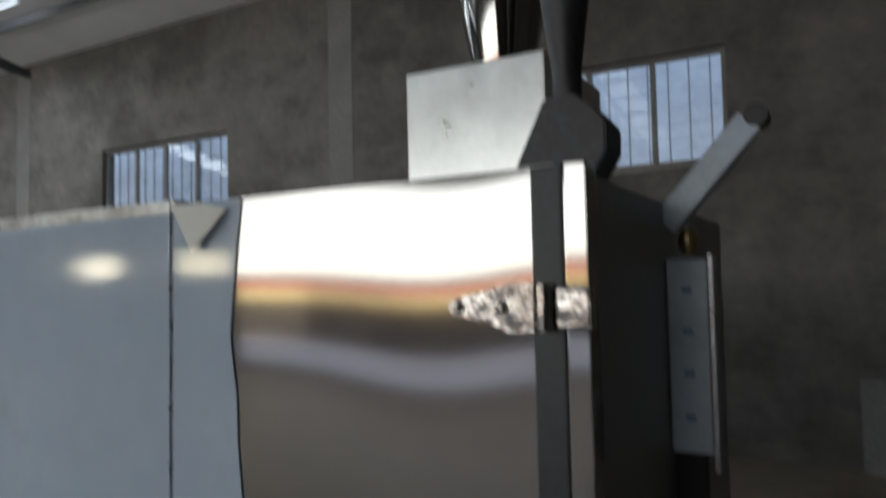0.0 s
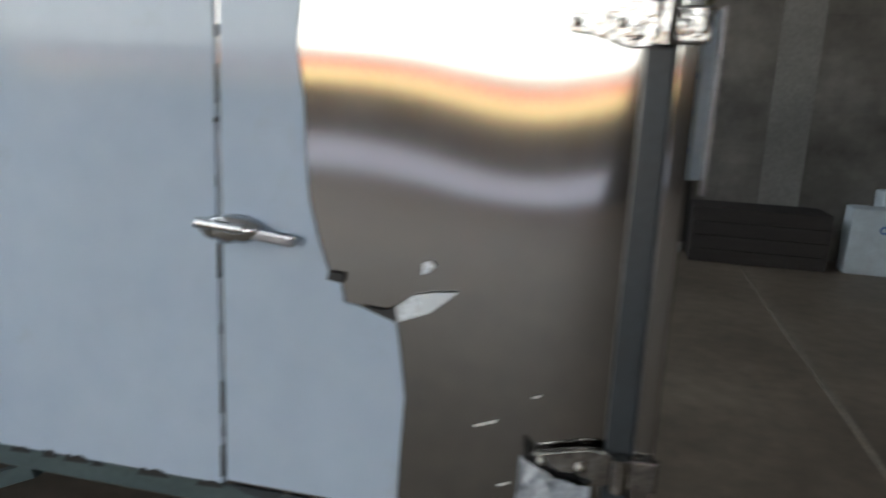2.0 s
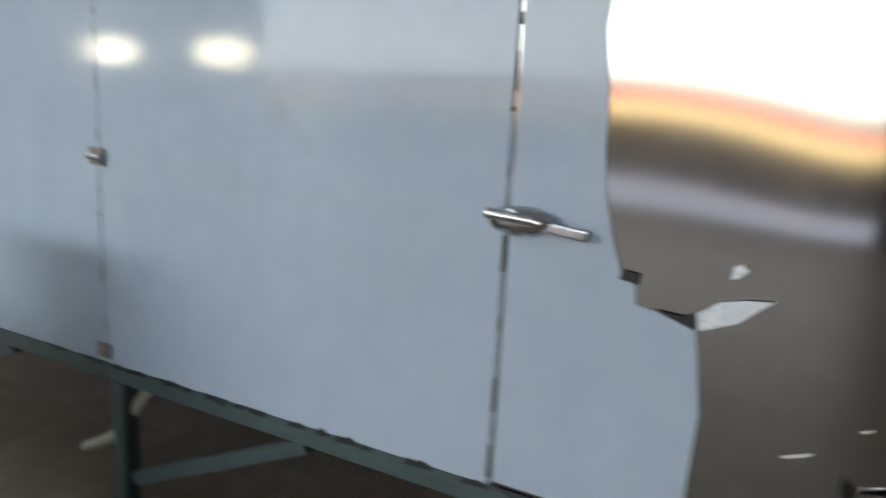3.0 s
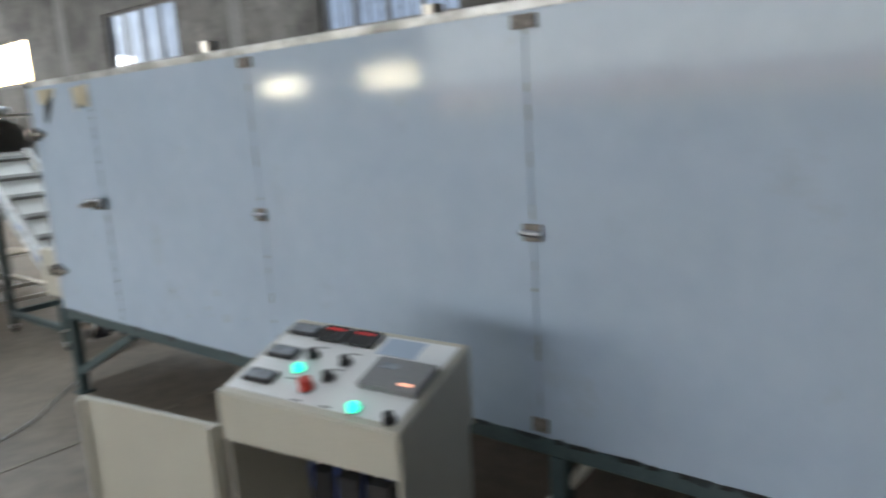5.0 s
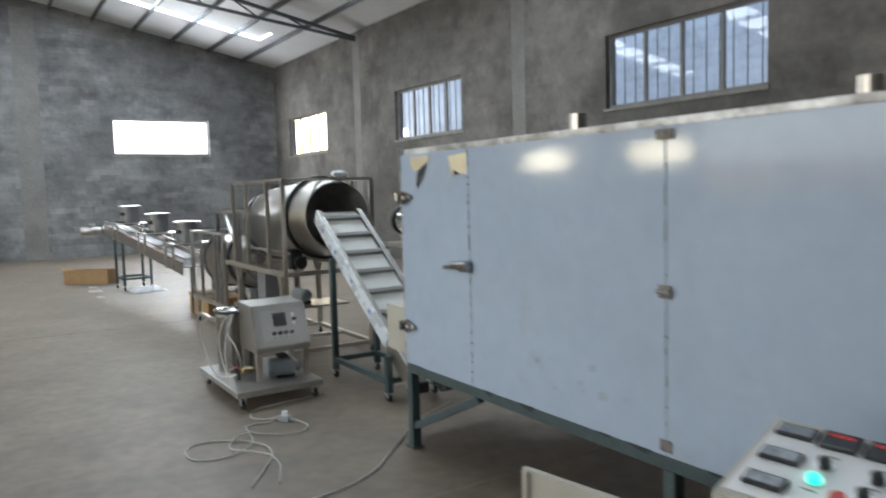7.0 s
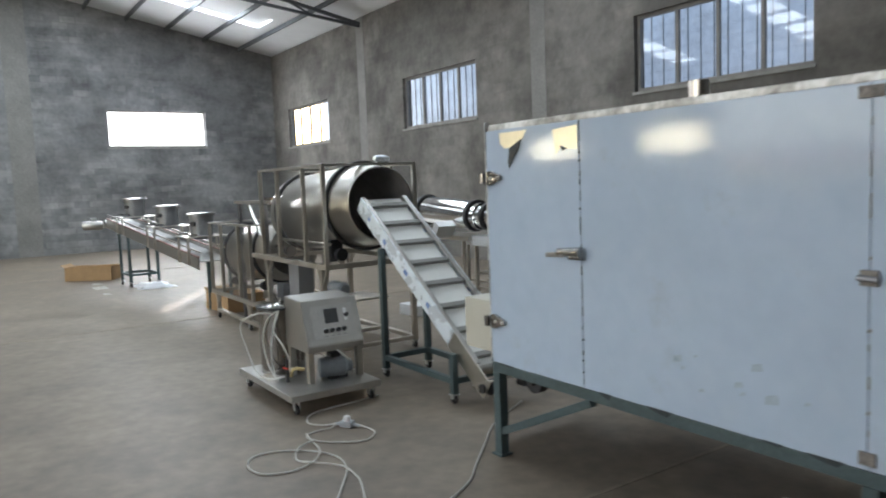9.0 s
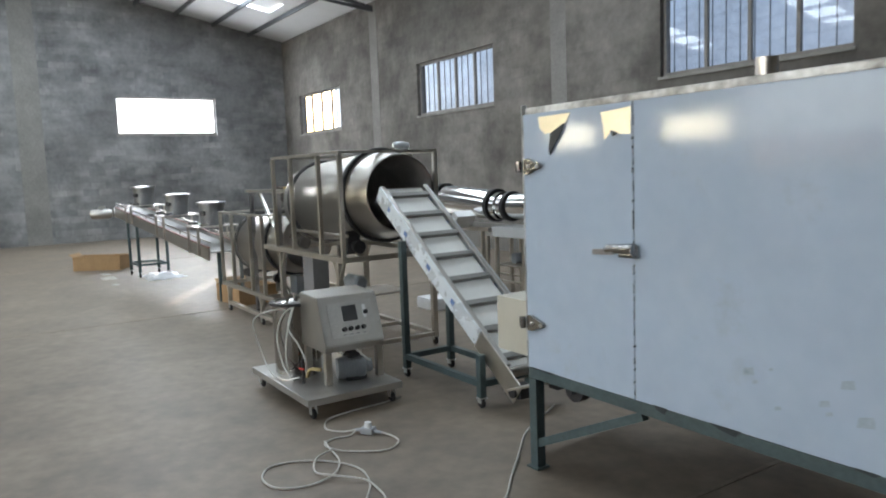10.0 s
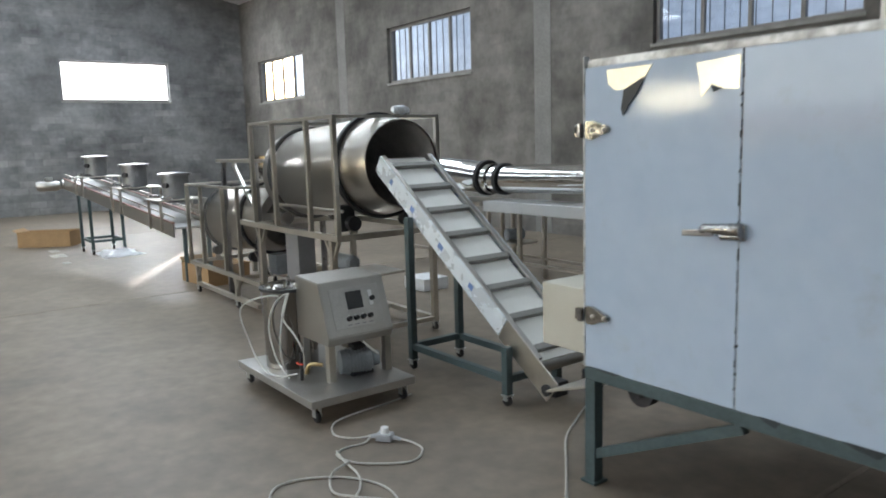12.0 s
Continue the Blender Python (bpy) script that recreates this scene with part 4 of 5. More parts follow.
def on_desk(u, v, h=0.0):
    """Pose on the switch panel: u across, v from the rear edge to the front edge, both 0 to 1."""
    yy = -0.01 + (1 - v) * (DD + 0.02)
    zz = DZF + (DZB - DZF) * (1 - v) - 0.018 * u
    return pose(-0.01 + u * (DW + 0.02), yy, zz, math.degrees(slope), 1.65) @ pose(0, 0, h)


def desk_box(name, u, v, w, d, h, mt, label="", parent=None, h0=0.001, bev=0.003):
    w, d = w * 0.96, d * 0.80
    return part(name, box(-w / 2, -d / 2, h0, w / 2, d / 2, h0 + h, bev, None, on_desk(u, v)), mt, parent or desk, label)


def desk_knob(name, u, v, r, h, mt, label="", ring=M_CHROME):
    p = part(name, rod(on_desk(u, v, 0.004).translation, on_desk(u, v, 0.009).translation, r * 1.25, None, 18), ring, desk, label)
    part("cap", rod(on_desk(u, v, 0.0092).translation, on_desk(u, v, 0.009 + h).translation, r, r * 0.9, 18), mt, p)
    return p


plate = desk_box("switch_panel", 0.5, 0.5, (DW - 0.02) / 0.96, (DD - 0.015) / 0.80, 0.003, M_PANEL, "white printed switch panel")
for u, v in ((0.135, 0.17), (0.145, 0.475), (0.16, 0.775)):
    m_ = desk_box("meter", u, v, 0.105, 0.062, 0.012, M_DARK, "small panel meter", None, 0.0042)
    desk_box("meter_window", u, v, 0.092, 0.045, 0.002, M_METER, "", m_, 0.0163, 0.0)
for u in (0.315, 0.49):
    m_ = desk_box("temperature_controller", u, 0.17, 0.098, 0.085, 0.014, M_LCD, "black temperature controller with red digits", None, 0.0042)
    for k in range(4):
        desk_box("digit", u - 0.040 + k * 0.026, 0.13, 0.009, 0.015, 0.001, M_REDLED, "", m_, 0.0184, 0.0)
desk_box("film_patch", 0.71, 0.19, 0.13, 0.095, 0.001, M_FILM, "bluish film patch", None, 0.0042, 0.0)
inv = desk_box("speed_drive", 0.82, 0.52, 0.19, 0.15, 0.02, M_GREYPLATE, "dark grey speed drive face", None, 0.0042)
desk_box("drive_window", 0.76, 0.46, 0.055, 0.03, 0.002, M_METER, "", inv, 0.0244, 0.0)
desk_box("drive_lamp", 0.90, 0.62, 0.04, 0.012, 0.002, M_ORANGELED, "", inv, 0.0244, 0.0)
for u, v in ((0.315, 0.45), (0.51, 0.46), (0.50, 0.655), (0.93, 0.92)):
    desk_knob("selector_switch", u, v, 0.016, 0.02, M_BLACK, "black selector switch")
for u, v in ((0.315, 0.625), (0.74, 0.89)):
    desk_knob("pilot_lamp", u, v, 0.017, 0.014, M_GREENLAMP, "lit green pilot lamp")
desk_knob("stop_button", 0.44, 0.79, 0.02, 0.028, M_REDKNOB, "red mushroom stop button")
for k, (u, v) in enumerate(((0.315, 0.33), (0.51, 0.34), (0.5, 0.54), (0.315, 0.72), (0.44, 0.92), (0.6, 0.92))):
    desk_box("caption_bar", u, v, 0.035, 0.008, 0.0005, M_GREYPLATE, "", plate, 0.0042, 0.0)
# its open door stands out to the side
dm = pose(-0.012, -0.012, 0, 0, 0, 181)
door_bm = box(0.0, -0.006, 0.07, 0.615, 0.014, 0.845, 0.004, None, dm)
dd = part("door", door_bm, M_CREAM, desk, "open cream cabinet door")
for a, b, c, d in ((0.012, 0.03, 0.075, 0.84), (0.585, 0.603, 0.075, 0.84)):
    part("door_fold", box(a, 0.0141, c, b, 0.03, d, 0.003, None, dm), M_CREAM, dd)
part("door_lock", rod((dm @ Vector((0.55, -0.006, 0.45))), (dm @ Vector((0.55, -0.03, 0.45))), 0.014), M_CHROME, dd)

# ---- helpers for the machines ----
def caster(parent, x, y, top, fork=True):
    """A swivel caster whose wheel stands on the floor under (x, y)."""
    r = 0.036
    c = part("caster", box(x - 0.03, y - 0.03, top - 0.006, x + 0.03, y + 0.03, top, 0.002), M_ZINC, parent)
    part("fork", box(x - 0.02, y - 0.022, r, x + 0.02, y - 0.018, top - 0.0062), M_ZINC, c)
    part("fork", box(x - 0.02, y + 0.018, r, x + 0.02, y + 0.022, top - 0.0062), M_ZINC, c)
    part("wheel", lathe([(-0.014, 0.0), (-0.014, r - 0.006), (-0.009, r), (0.009, r), (0.014, r - 0.006), (0.014, 0.0)], (x, y, r), (0, 1, 0), 20), M_BLACK, c)
    return c


def gusset(parent, x, y, z, s=0.11):
    for d in (-1, 1):
        part("gusset", beam((x, y, z - s), (x + d * s * 0.62, y, z), 0.026, 0.026, 0.002), M_STEEL_T, parent)


# ---- cleated conveyor that feeds the drum ----
conv = thing("cleated_conveyor", (-1.55, 0.7, 0), "sloping white cleated belt conveyor with film-wrapped rails, green stand", "conveyor")
LOW, HIGH = Vector((-0.795, 0, 0.315)), Vector((-2.46, 0, 1.53))
run = (HIGH - LOW).normalized()
nrm = Vector((run.z, 0, -run.x))          # up from the belt
if nrm.z < 0:
    nrm = -nrm
YA, YB = 0.435, 0.915


def rail_sheet(y0, y1, a, b, d0, d1, mt, name, label=""):
    bm = bmesh.new()
    p, q = LOW + (HIGH - LOW) * a, LOW + (HIGH - LOW) * b
    cs = [p + nrm * d0, q + nrm * d0, q + nrm * d1, p + nrm * d1]
    va = [bm.verts.new((c.x, y0, c.z)) for c in cs]
    vb = [bm.verts.new((c.x, y1, c.z)) for c in cs]
    bm.faces.new(va)
    bm.faces.new(vb[::-1])
    for i in range(4):
        bm.faces.new((va[i], vb[i], vb[(i + 1) % 4], va[(i + 1) % 4]))
    bmesh.ops.recalc_face_normals(bm, faces=bm.faces)
    bmesh.ops.bevel(bm, geom=list(bm.edges), offset=0.003, segments=1, affect="EDGES")
    return part(name, bm, mt, conv, label)


rail_sheet(YA, YA + 0.012, 0.16, 1.0, -0.11, 0.035, M_FILM_RAIL, "side_rail", "side rail in bluish protective film")
rail_sheet(YB - 0.012, YB, 0.16, 1.0, -0.11, 0.035, M_FILM_RAIL, "side_rail", "side rail in bluish protective film")
rail_sheet(YA + 0.0125, YA + 0.05, 0.0, 1.0, 0.012, 0.037, M_SATIN, "rail_cap")
rail_sheet(YB - 0.05, YB - 0.0125, 0.0, 1.0, 0.012, 0.037, M_SATIN, "rail_cap")
rail_sheet(YA, YA + 0.012, -0.10, 0.158, -0.12, 0.04, M_STEEL_T, "tail_plate", "bare steel tail plate")
rail_sheet(YB - 0.012, YB, -0.10, 0.158, -0.12, 0.04, M_STEEL_T, "tail_plate", "bare steel tail plate")
rail_sheet(YA + 0.051, YB - 0.051, 0.0, 1.0, -0.006, 0.0, M_BELT, "belt", "white conveyor belt")
rail_sheet(YA + 0.051, YB - 0.051, 0.0, 1.0, -0.10, -0.094, M_BELT, "belt_return")
for k in range(8):
    a = 0.03 + k * 0.129
    rail_sheet(YA + 0.053, YB - 0.053, a, a + 0.022, 0.0005, 0.034, M_CLEAT, "cleat")
for pos, r in ((LOW, 0.045), (HIGH, 0.045)):
    c = pos - nrm * 0.05
    part("roller", rod((c.x, YA + 0.052, c.z), (c.x, YB - 0.052, c.z), r, None, 20), M_SATIN, conv)
tail = LOW - run * 0.17 - nrm * 0.05
part("take_up", box(tail.x - 0.05, YA + 0.02, tail.z - 0.045, tail.x + 0.045, YA + 0.13, tail.z + 0.045, 0.01), M_DARK, conv, "dark tail bearing block")
part("bearing", rod((tail.x, YA - 0.02, tail.z), (tail.x, YA + 0.02, tail.z), 0.035), M_DARK, conv)
part("take_up", box(tail.x - 0.05, YB - 0.13, tail.z - 0.045, tail.x + 0.045, YB - 0.02, tail.z + 0.045, 0.01), M_DARK, conv, "dark tail bearing block")
for a, s in ((0.33, 0.05), (0.52, 0.06), (0.72, 0.05), (0.88, 0.035)):
    for yy, off in ((YA - 0.0012, 0), (YB - 0.0132, 0.05)):
        p = LOW + (HIGH - LOW) * (a + off)
        bm = bmesh.new()
        q = p + run * s
        vs = [bm.verts.new((c.x, yy, c.z)) for c in (p - nrm * 0.06, q - nrm * 0.06, q - nrm * 0.02, p - nrm * 0.02)]
        f = bm.faces.new(vs)
        r_ = bmesh.ops.extrude_face_region(bm, geom=[f])
        bmesh.ops.translate(bm, verts=[v for v in r_["geom"] if isinstance(v, bmesh.types.BMVert)], vec=(0, 0.001, 0))
        bmesh.ops.recalc_face_normals(bm, faces=bm.faces)
        part("film_print", bm, M_PRINT, conv)
for lx, top in ((-2.03, 1.12), (-1.0, 0.38)):
    for ly in (0.395, 0.83):
        part("leg", box(lx - 0.025, ly - 0.025, 0.075, lx + 0.025, ly + 0.025, top, 0.004), M_GREEN, conv)
        caster(conv, lx, ly, 0.0745)
    part("cross_rail", box(lx - 0.022, 0.421, 0.15, lx + 0.022, 0.804, 0.195, 0.003), M_GREEN, conv)
for ly in (0.395, 0.83):
    part("long_rail", box(-2.004, ly - 0.022, 0.15, -1.026, ly + 0.022, 0.195, 0.003), M_GREEN, conv)


# ---- the two seasoning drums on frames ----
def drum(parent, mouth, tilt, length, r, mouth_r, rings):
    """A rolled drum with cone ends, open at both, its mouth facing +x; tilt lowers the far end."""
    d = Vector((-math.cos(tilt), 0, -math.sin(tilt)))
    c = 0.30
    prof = [(0.0, mouth_r), (0.004, mouth_r + 0.006), (c, r), (length - c, r), (length, mouth_r * 0.6), (length - 0.003, mouth_r * 0.6 - 0.006), (length - c, r - 0.008), (c, r - 0.008), (0.0, mouth_r)]
    shell = part("drum", lathe(prof, mouth, d, 56), M_DRUM, parent, "rolled stainless drum with cone ends")
    # Extra matte skin: its grey puts the drum's inner shade into the colour.
    part("inner_skin", lathe([(0.02, mouth_r - 0.012), (c, r - 0.012), (length - c, r - 0.012), (length - 0.02, mouth_r * 0.6)], mouth, d, 48), M_DRUM_IN, shell, "matte grey inner skin, toned for the shade inside")
    for a in rings:
        part("tyre", lathe([(a - 0.03, r + 0.001), (a - 0.03, r + 0.028), (a - 0.01, r + 0.032), (a + 0.01, r + 0.032), (a + 0.03, r + 0.028), (a + 0.03, r + 0.001)], mouth, d, 56), M_BLACK, shell, "black running ring")
    return d


d1 = thing("seasoning_drum", (-3.6, 0.68, 0), "large stainless seasoning drum in a wheeled tube frame", "drum machine")
ax = drum(d1, Vector((-2.53, 0.70, 1.49)), radians(3.5), 2.10, 0.405, 0.342, (0.34, 1.60))
PANE = glass_mat("guard_acrylic", (0.94, 0.94, 0.93), 0.05)


def guard_pane(parent, xa, xb, y, za, zb):
    """A clear sheet between two posts, seen from the walking side."""
    bm = bmesh.new()
    bm.faces.new([bm.verts.new(c) for c in ((xa, y, za), (xb, y, za), (xb, y, zb), (xa, y, zb))])
    part("guard_pane", bm, PANE, parent, "clear plastic guard pane").visible_shadow = False


for yy in (0.21, 1.19):
    near = yy < 0.5
    part("deck_rail", box(-4.71, yy - 0.025, 0.895, -2.715, yy + 0.025, 0.945, 0.004), M_STEEL_T, d1)
    posts = (-2.74, -3.20, -3.87, -4.356)
    for px in posts:
        part("guard_post", box(px - 0.019, yy - 0.019, 0.946, px + 0.019, yy + 0.019, 1.85, 0.003), M_STEEL_T, d1)
    part("guard_rail", box(-4.375, yy - 0.012, 1.851, -2.721, yy + 0.012, 1.878, 0.003), M_STEEL_T, d1)
    if near:
        for pa, pb in zip(posts[1:], posts):
            guard_pane(d1, pa + 0.02, pb - 0.02, yy, 0.95, 1.845)
    for px in (-2.84, -4.24):
        part("leg", box(px - 0.025, yy - 0.025, 0.13, px + 0.025, yy + 0.025, 0.894, 0.004), M_STEEL_T, d1)
        gusset(d1, px, yy, 0.895, 0.17)
        caster(d1, px, yy, 0.084)
    part("base_rail", box(-4.27, yy - 0.025, 0.085, -2.81, yy + 0.025, 0.129, 0.004), M_STEEL_T, d1)
for px in (-2.74, -4.356):
    part("end_guard", box(px - 0.014, 0.224, 1.853, px + 0.014, 1.176, 1.876, 0.003), M_STEEL_T, d1)
    part("cross_rail", box(px - 0.025, 0.236, 0.895, px + 0.025, 1.164, 0.943, 0.004), M_STEEL_T, d1)
for px in (-2.84, -3.54, -4.24):
    part("base_cross", box(px - 0.02, 0.236, 0.088, px + 0.02, 1.164, 0.126, 0.003), M_STEEL_T, d1)
for a in (0.34, 1.60):
    rx = -2.53 - a
    for yy in (0.42, 0.94):
        part("support_roller", lathe([(-0.035, 0.0), (-0.035, 0.06), (0.035, 0.06), (0.035, 0.0)], (rx, yy, 1.025 - a * 0.03), (1, 0, 0), 24), M_DARK, d1)
        part("roller_block", box(rx - 0.02, yy - 0.03, 0.936, rx + 0.02, yy + 0.03, 0.995 - a * 0.03, 0.003), M_STEEL_T, d1)
part("guide_bar", rod((-2.75, 0.26, 1.13), (-3.95, 0.26, 1.13), 0.014), M_STEEL_T, d1)
part("gear_motor", lathe([(-0.14, 0.0), (-0.14, 0.07), (0.10, 0.07), (0.12, 0.05), (0.12, 0.0)], (-3.35, 0.62, 0.62), (1, 0, 0), 24), M_MOTOR, d1, "grey geared motor")
part("motor_shelf", box(-3.6, 0.30, 0.50, -3.1, 1.06, 0.52, 0.003), M_STEEL_T, d1)
part("motor_foot", box(-3.45, 0.56, 0.521, -3.25, 0.68, 0.56, 0.003), M_DARK, d1)
ctl = part("control_box", box(-3.98, 0.33, 0.40, -3.72, 0.50, 0.893, 0.008), M_GREYPLATE, d1, "dark grey motor control box")
part("chain_guard", box(-2.98, 0.33, 0.95, -2.90, 0.46, 1.16, 0.01), M_DARK, d1)
mo = part("spray_motor", lathe([(-0.09, 0.0), (-0.09, 0.032), (-0.03, 0.04), (0.04, 0.034), (0.08, 0.02), (0.08, 0.0)], (-2.735, 0.82, 1.914), (0.25, -1, 0.05), 20), M_FILM_RAIL, d1, "small motor in pale film on the guard frame")

d2 = thing("seasoning_drum", (-5.7, 0.68, 0), "lower stainless seasoning drum in a wheeled tube frame", "drum machine")
drum(d2, Vector((-4.66, 0.68, 0.93)), radians(3.5), 1.80, 0.36, 0.30, (0.36, 1.45))
for yy in (0.21, 1.15):
    part("deck_rail", box(-6.38, yy - 0.022, 0.315, -4.30, yy + 0.022, 0.36, 0.004), M_STEEL_T, d2)
    posts = (-4.81, -5.23, -5.90, -6.36)
    for px in posts:
        part("guard_post", box(px - 0.019, yy - 0.019, 0.361, px + 0.019, yy + 0.019, 1.235, 0.003), M_STEEL_T, d2)
    part("guard_rail", box(-6.379, yy - 0.012, 1.236, -4.791, yy + 0.012, 1.262, 0.003), M_STEEL_T, d2)
    if yy < 0.5:
        for pa, pb in zip(posts[1:], posts):
            guard_pane(d2, pa + 0.02, pb - 0.02, yy, 0.365, 1.23)
    for px in (-4.95, -6.15):
        part("leg", box(px - 0.022, yy - 0.022, 0.13, px + 0.022, yy + 0.022, 0.314, 0.004), M_STEEL_T, d2)
        gusset(d2, px, yy, 0.315, 0.13)
        caster(d2, px, yy, 0.084)
    part("base_rail", box(-6.18, yy - 0.022, 0.085, -4.40, yy + 0.022, 0.129, 0.004), M_STEEL_T, d2)
for px in (-4.81, -6.36):
    part("end_guard", box(px - 0.013, 0.224, 1.238, px + 0.013, 1.136, 1.26, 0.003), M_STEEL_T, d2)
    part("cross_rail", box(px - 0.02, 0.233, 0.317, px + 0.02, 1.127, 0.358, 0.003), M_STEEL_T, d2)
for a in (0.36, 1.45):
    rx = -4.66 - a
    for yy in (0.44, 0.92):
        part("support_roller", lathe([(-0.03, 0.0), (-0.03, 0.055), (0.03, 0.055), (0.03, 0.0)], (rx, yy, 0.52 - a * 0.03), (1, 0, 0), 20), M_DARK, d2)
        part("roller_block", box(rx - 0.02, yy - 0.025, 0.356, rx + 0.02, yy + 0.025, 0.49 - a * 0.03, 0.003), M_STEEL_T, d2)
for k in range(5):
    part("wiring", hose([(-4.62 - 0.04 * k, 0.40, 0.78), (-4.58 - 0.05 * k, 0.36, 0.60), (-4.64 - 0.03 * k, 0.42, 0.44), (-4.60 - 0.06 * k, 0.45, 0.36)], 0.011, 6, 5), M_DARK if k % 2 else M_CHROME, d2)
part("drive_box", box(-4.80, 0.50, 0.356, -4.60, 0.75, 0.56, 0.008), M_MOTOR, d2)
part("catch_tray", beam((-4.55, 0.68, 1.12), (-4.80, 0.68, 0.98), 0.34, 0.01), M_STEEL, d2, "steel chute between the drums")

# powder feeder stand over the lower drum
fs = thing("powder_feeder", (-4.9, 0.7, 0), "stainless powder feeder on a tall braced stand between the drums", "feeder")
for yy in (0.33, 1.03):
    for px in (-5.45, -4.58):
        part("leg", box(px - 0.022, yy - 0.022, 0.0, px + 0.028, yy + 0.022, 1.50, 0.003), M_DARKSTEEL, fs)
    part("top_rail", box(-5.62, yy - 0.018, 1.501, -4.42, yy + 0.018, 1.535, 0.003), M_STEEL_T, fs)
    part("brace", beam((-5.15, yy, 1.49), (-4.70, yy, 1.08), 0.034, 0.034), M_SATIN, fs)
for px in (-5.45, -4.58):
    part("cross_rail", box(px - 0.018, 0.352, 1.501, px + 0.018, 1.008, 1.533, 0.003), M_STEEL_T, fs)
hop = part("hopper", lathe([(0.0, 0.06), (0.18, 0.2), (0.3, 0.2), (0.3, 0.193), (0.18, 0.193), (0.004, 0.053), (0.0, 0.06)], (-4.97, 0.68, 1.26), (0, 0, 1), 28), M_STEEL, fs)
part("auger_tube", rod((-4.97, 0.68, 1.30), (-4.45, 0.68, 1.30), 0.045), M_STEEL, fs)

# ---- oil spray cart ----
cart = thing("spray_cart", (-2.02, -0.34, 0), "stainless oil spray cart with tilted control box, tank and hoses", "cart")
CX0, CX1, CY0, CY1 = -2.62, -1.485, -0.705, 0.035
bm = box(CX0, CY0, 0.105, CX1, CY1, 0.155, 0.006)
part("platform", bm, M_SATIN_P, cart, "satin steel platform")
for cx in (CX0 + 0.07, CX1 - 0.06):
    for cy in (CY0 + 0.06, CY1 - 0.06):
        caster(cart, cx, cy, 0.1045)
# control box with a sloping face towards +x
bm = bmesh.new()
prof = [(-2.13, 0.395), (-1.70, 0.395), (-1.685, 0.445), (-1.805, 0.785), (-2.13, 0.80)]
va = [bm.verts.new((x, -0.465, z)) for x, z in prof]
vb = [bm.verts.new((x, 0.01, z)) for x, z in prof]
bm.faces.new(va)
bm.faces.new(vb[::-1])
for i in range(5):
    bm.faces.new((va[i], vb[i], vb[(i + 1) % 5], va[(i + 1) % 5]))
bmesh.ops.recalc_face_normals(bm, faces=bm.faces)
bmesh.ops.bevel(bm, geom=list(bm.edges), offset=0.006, segments=2, affect="EDGES")
cb = part("control_box", bm, M_SATIN, cart, "satin steel control box with sloping face")
face = Vector((-1.805, 0, 0.785)) - Vector((-1.685, 0, 0.445))
fl = face.length
fu = face.normalized()
fn = Vector((fu.z, 0, -fu.x))


def on_face(y, v, h=0.0):
    p = Vector((-1.685, y, 0.445)) + fu * (v * fl) + fn * h
    m = Matrix((Vector((0, 1, 0)), fu, fn)).transposed().to_4x4()
    m.translation = p
    return m


def face_box(name, y, v, w, h, t, mt, h0=0.001, label="", parent=None, bev=0.002):
    return part(name, box(-w / 2, -h / 2, h0, w / 2, h / 2, h0 + t, bev, None, on_face(y, v)), mt, parent or cart, label)


fp = face_box("face_plate", -0.225, 0.50, 0.36, 0.26, 0.003, M_SATIN_P, 0.0012, "pale printed face plate")
face_box("screen", -0.235, 0.62, 0.115, 0.115, 0.005, M_LCD, 0.0045, "dark square display", fp)
face_box("switch_plate", -0.115, 0.62, 0.028, 0.10, 0.004, M_PANEL, 0.0045, "", fp)
part("main_switch", rod(on_face(-0.11, 0.60, 0.009).translation, on_face(-0.11, 0.60, 0.03).translation, 0.016), M_BLACK, cart, "black turn switch")
for k in range(4):
    yy = -0.30 + k * 0.052
    kb = part("knob", rod(on_face(yy, 0.30, 0.0045).translation, on_face(yy, 0.30, 0.012).translation, 0.02), M_CHROME, cart, "black knob with chrome ring")
    part("cap", rod(on_face(yy, 0.30, 0.0122).translation, on_face(yy, 0.30, 0.03).translation, 0.014), M_BLACK, kb)
    face_box("caption_bar", yy, 0.19, 0.03, 0.006, 0.0006, M_GREYPLATE, 0.0045, "", fp, 0.0)
for lx in (-1.735, -2.09):
    for ly in (-0.435, -0.02):
        part("leg", box(lx - 0.024, ly - 0.024, 0.156, lx + 0.024, ly + 0.024, 0.394, 0.003), M_STEEL_T, cart)
part("lid_clamp", box(-2.21, -0.44, 0.68, -2.131, -0.38, 0.73, 0.006), M_STEEL_T, cart)
tank = part("tank", lathe([(0.0, 0.0), (0.0, 0.18), (0.53, 0.18), (0.53, 0.175), (0.02, 0.175)], (-2.31, -0.43, 0.156), (0, 0, 1), 36), M_STEEL, cart, "stainless tank")
part("rim", lathe([(0.525, 0.181), (0.53, 0.2), (0.548, 0.2), (0.552, 0.181)], (-2.31, -0.43, 0.156), (0, 0, 1), 36), M_BLACK, tank, "black clamp rim")
part("lid", lathe([(0.545, 0.179), (0.56, 0.165), (0.572, 0.06), (0.575, 0.0)], (-2.31, -0.43, 0.156), (0, 0, 1), 36), M_STEEL, tank, "polished lid")
part("lid_knob", rod((-2.31, -0.43, 0.73), (-2.31, -0.43, 0.765), 0.015), M_CHROME, tank)
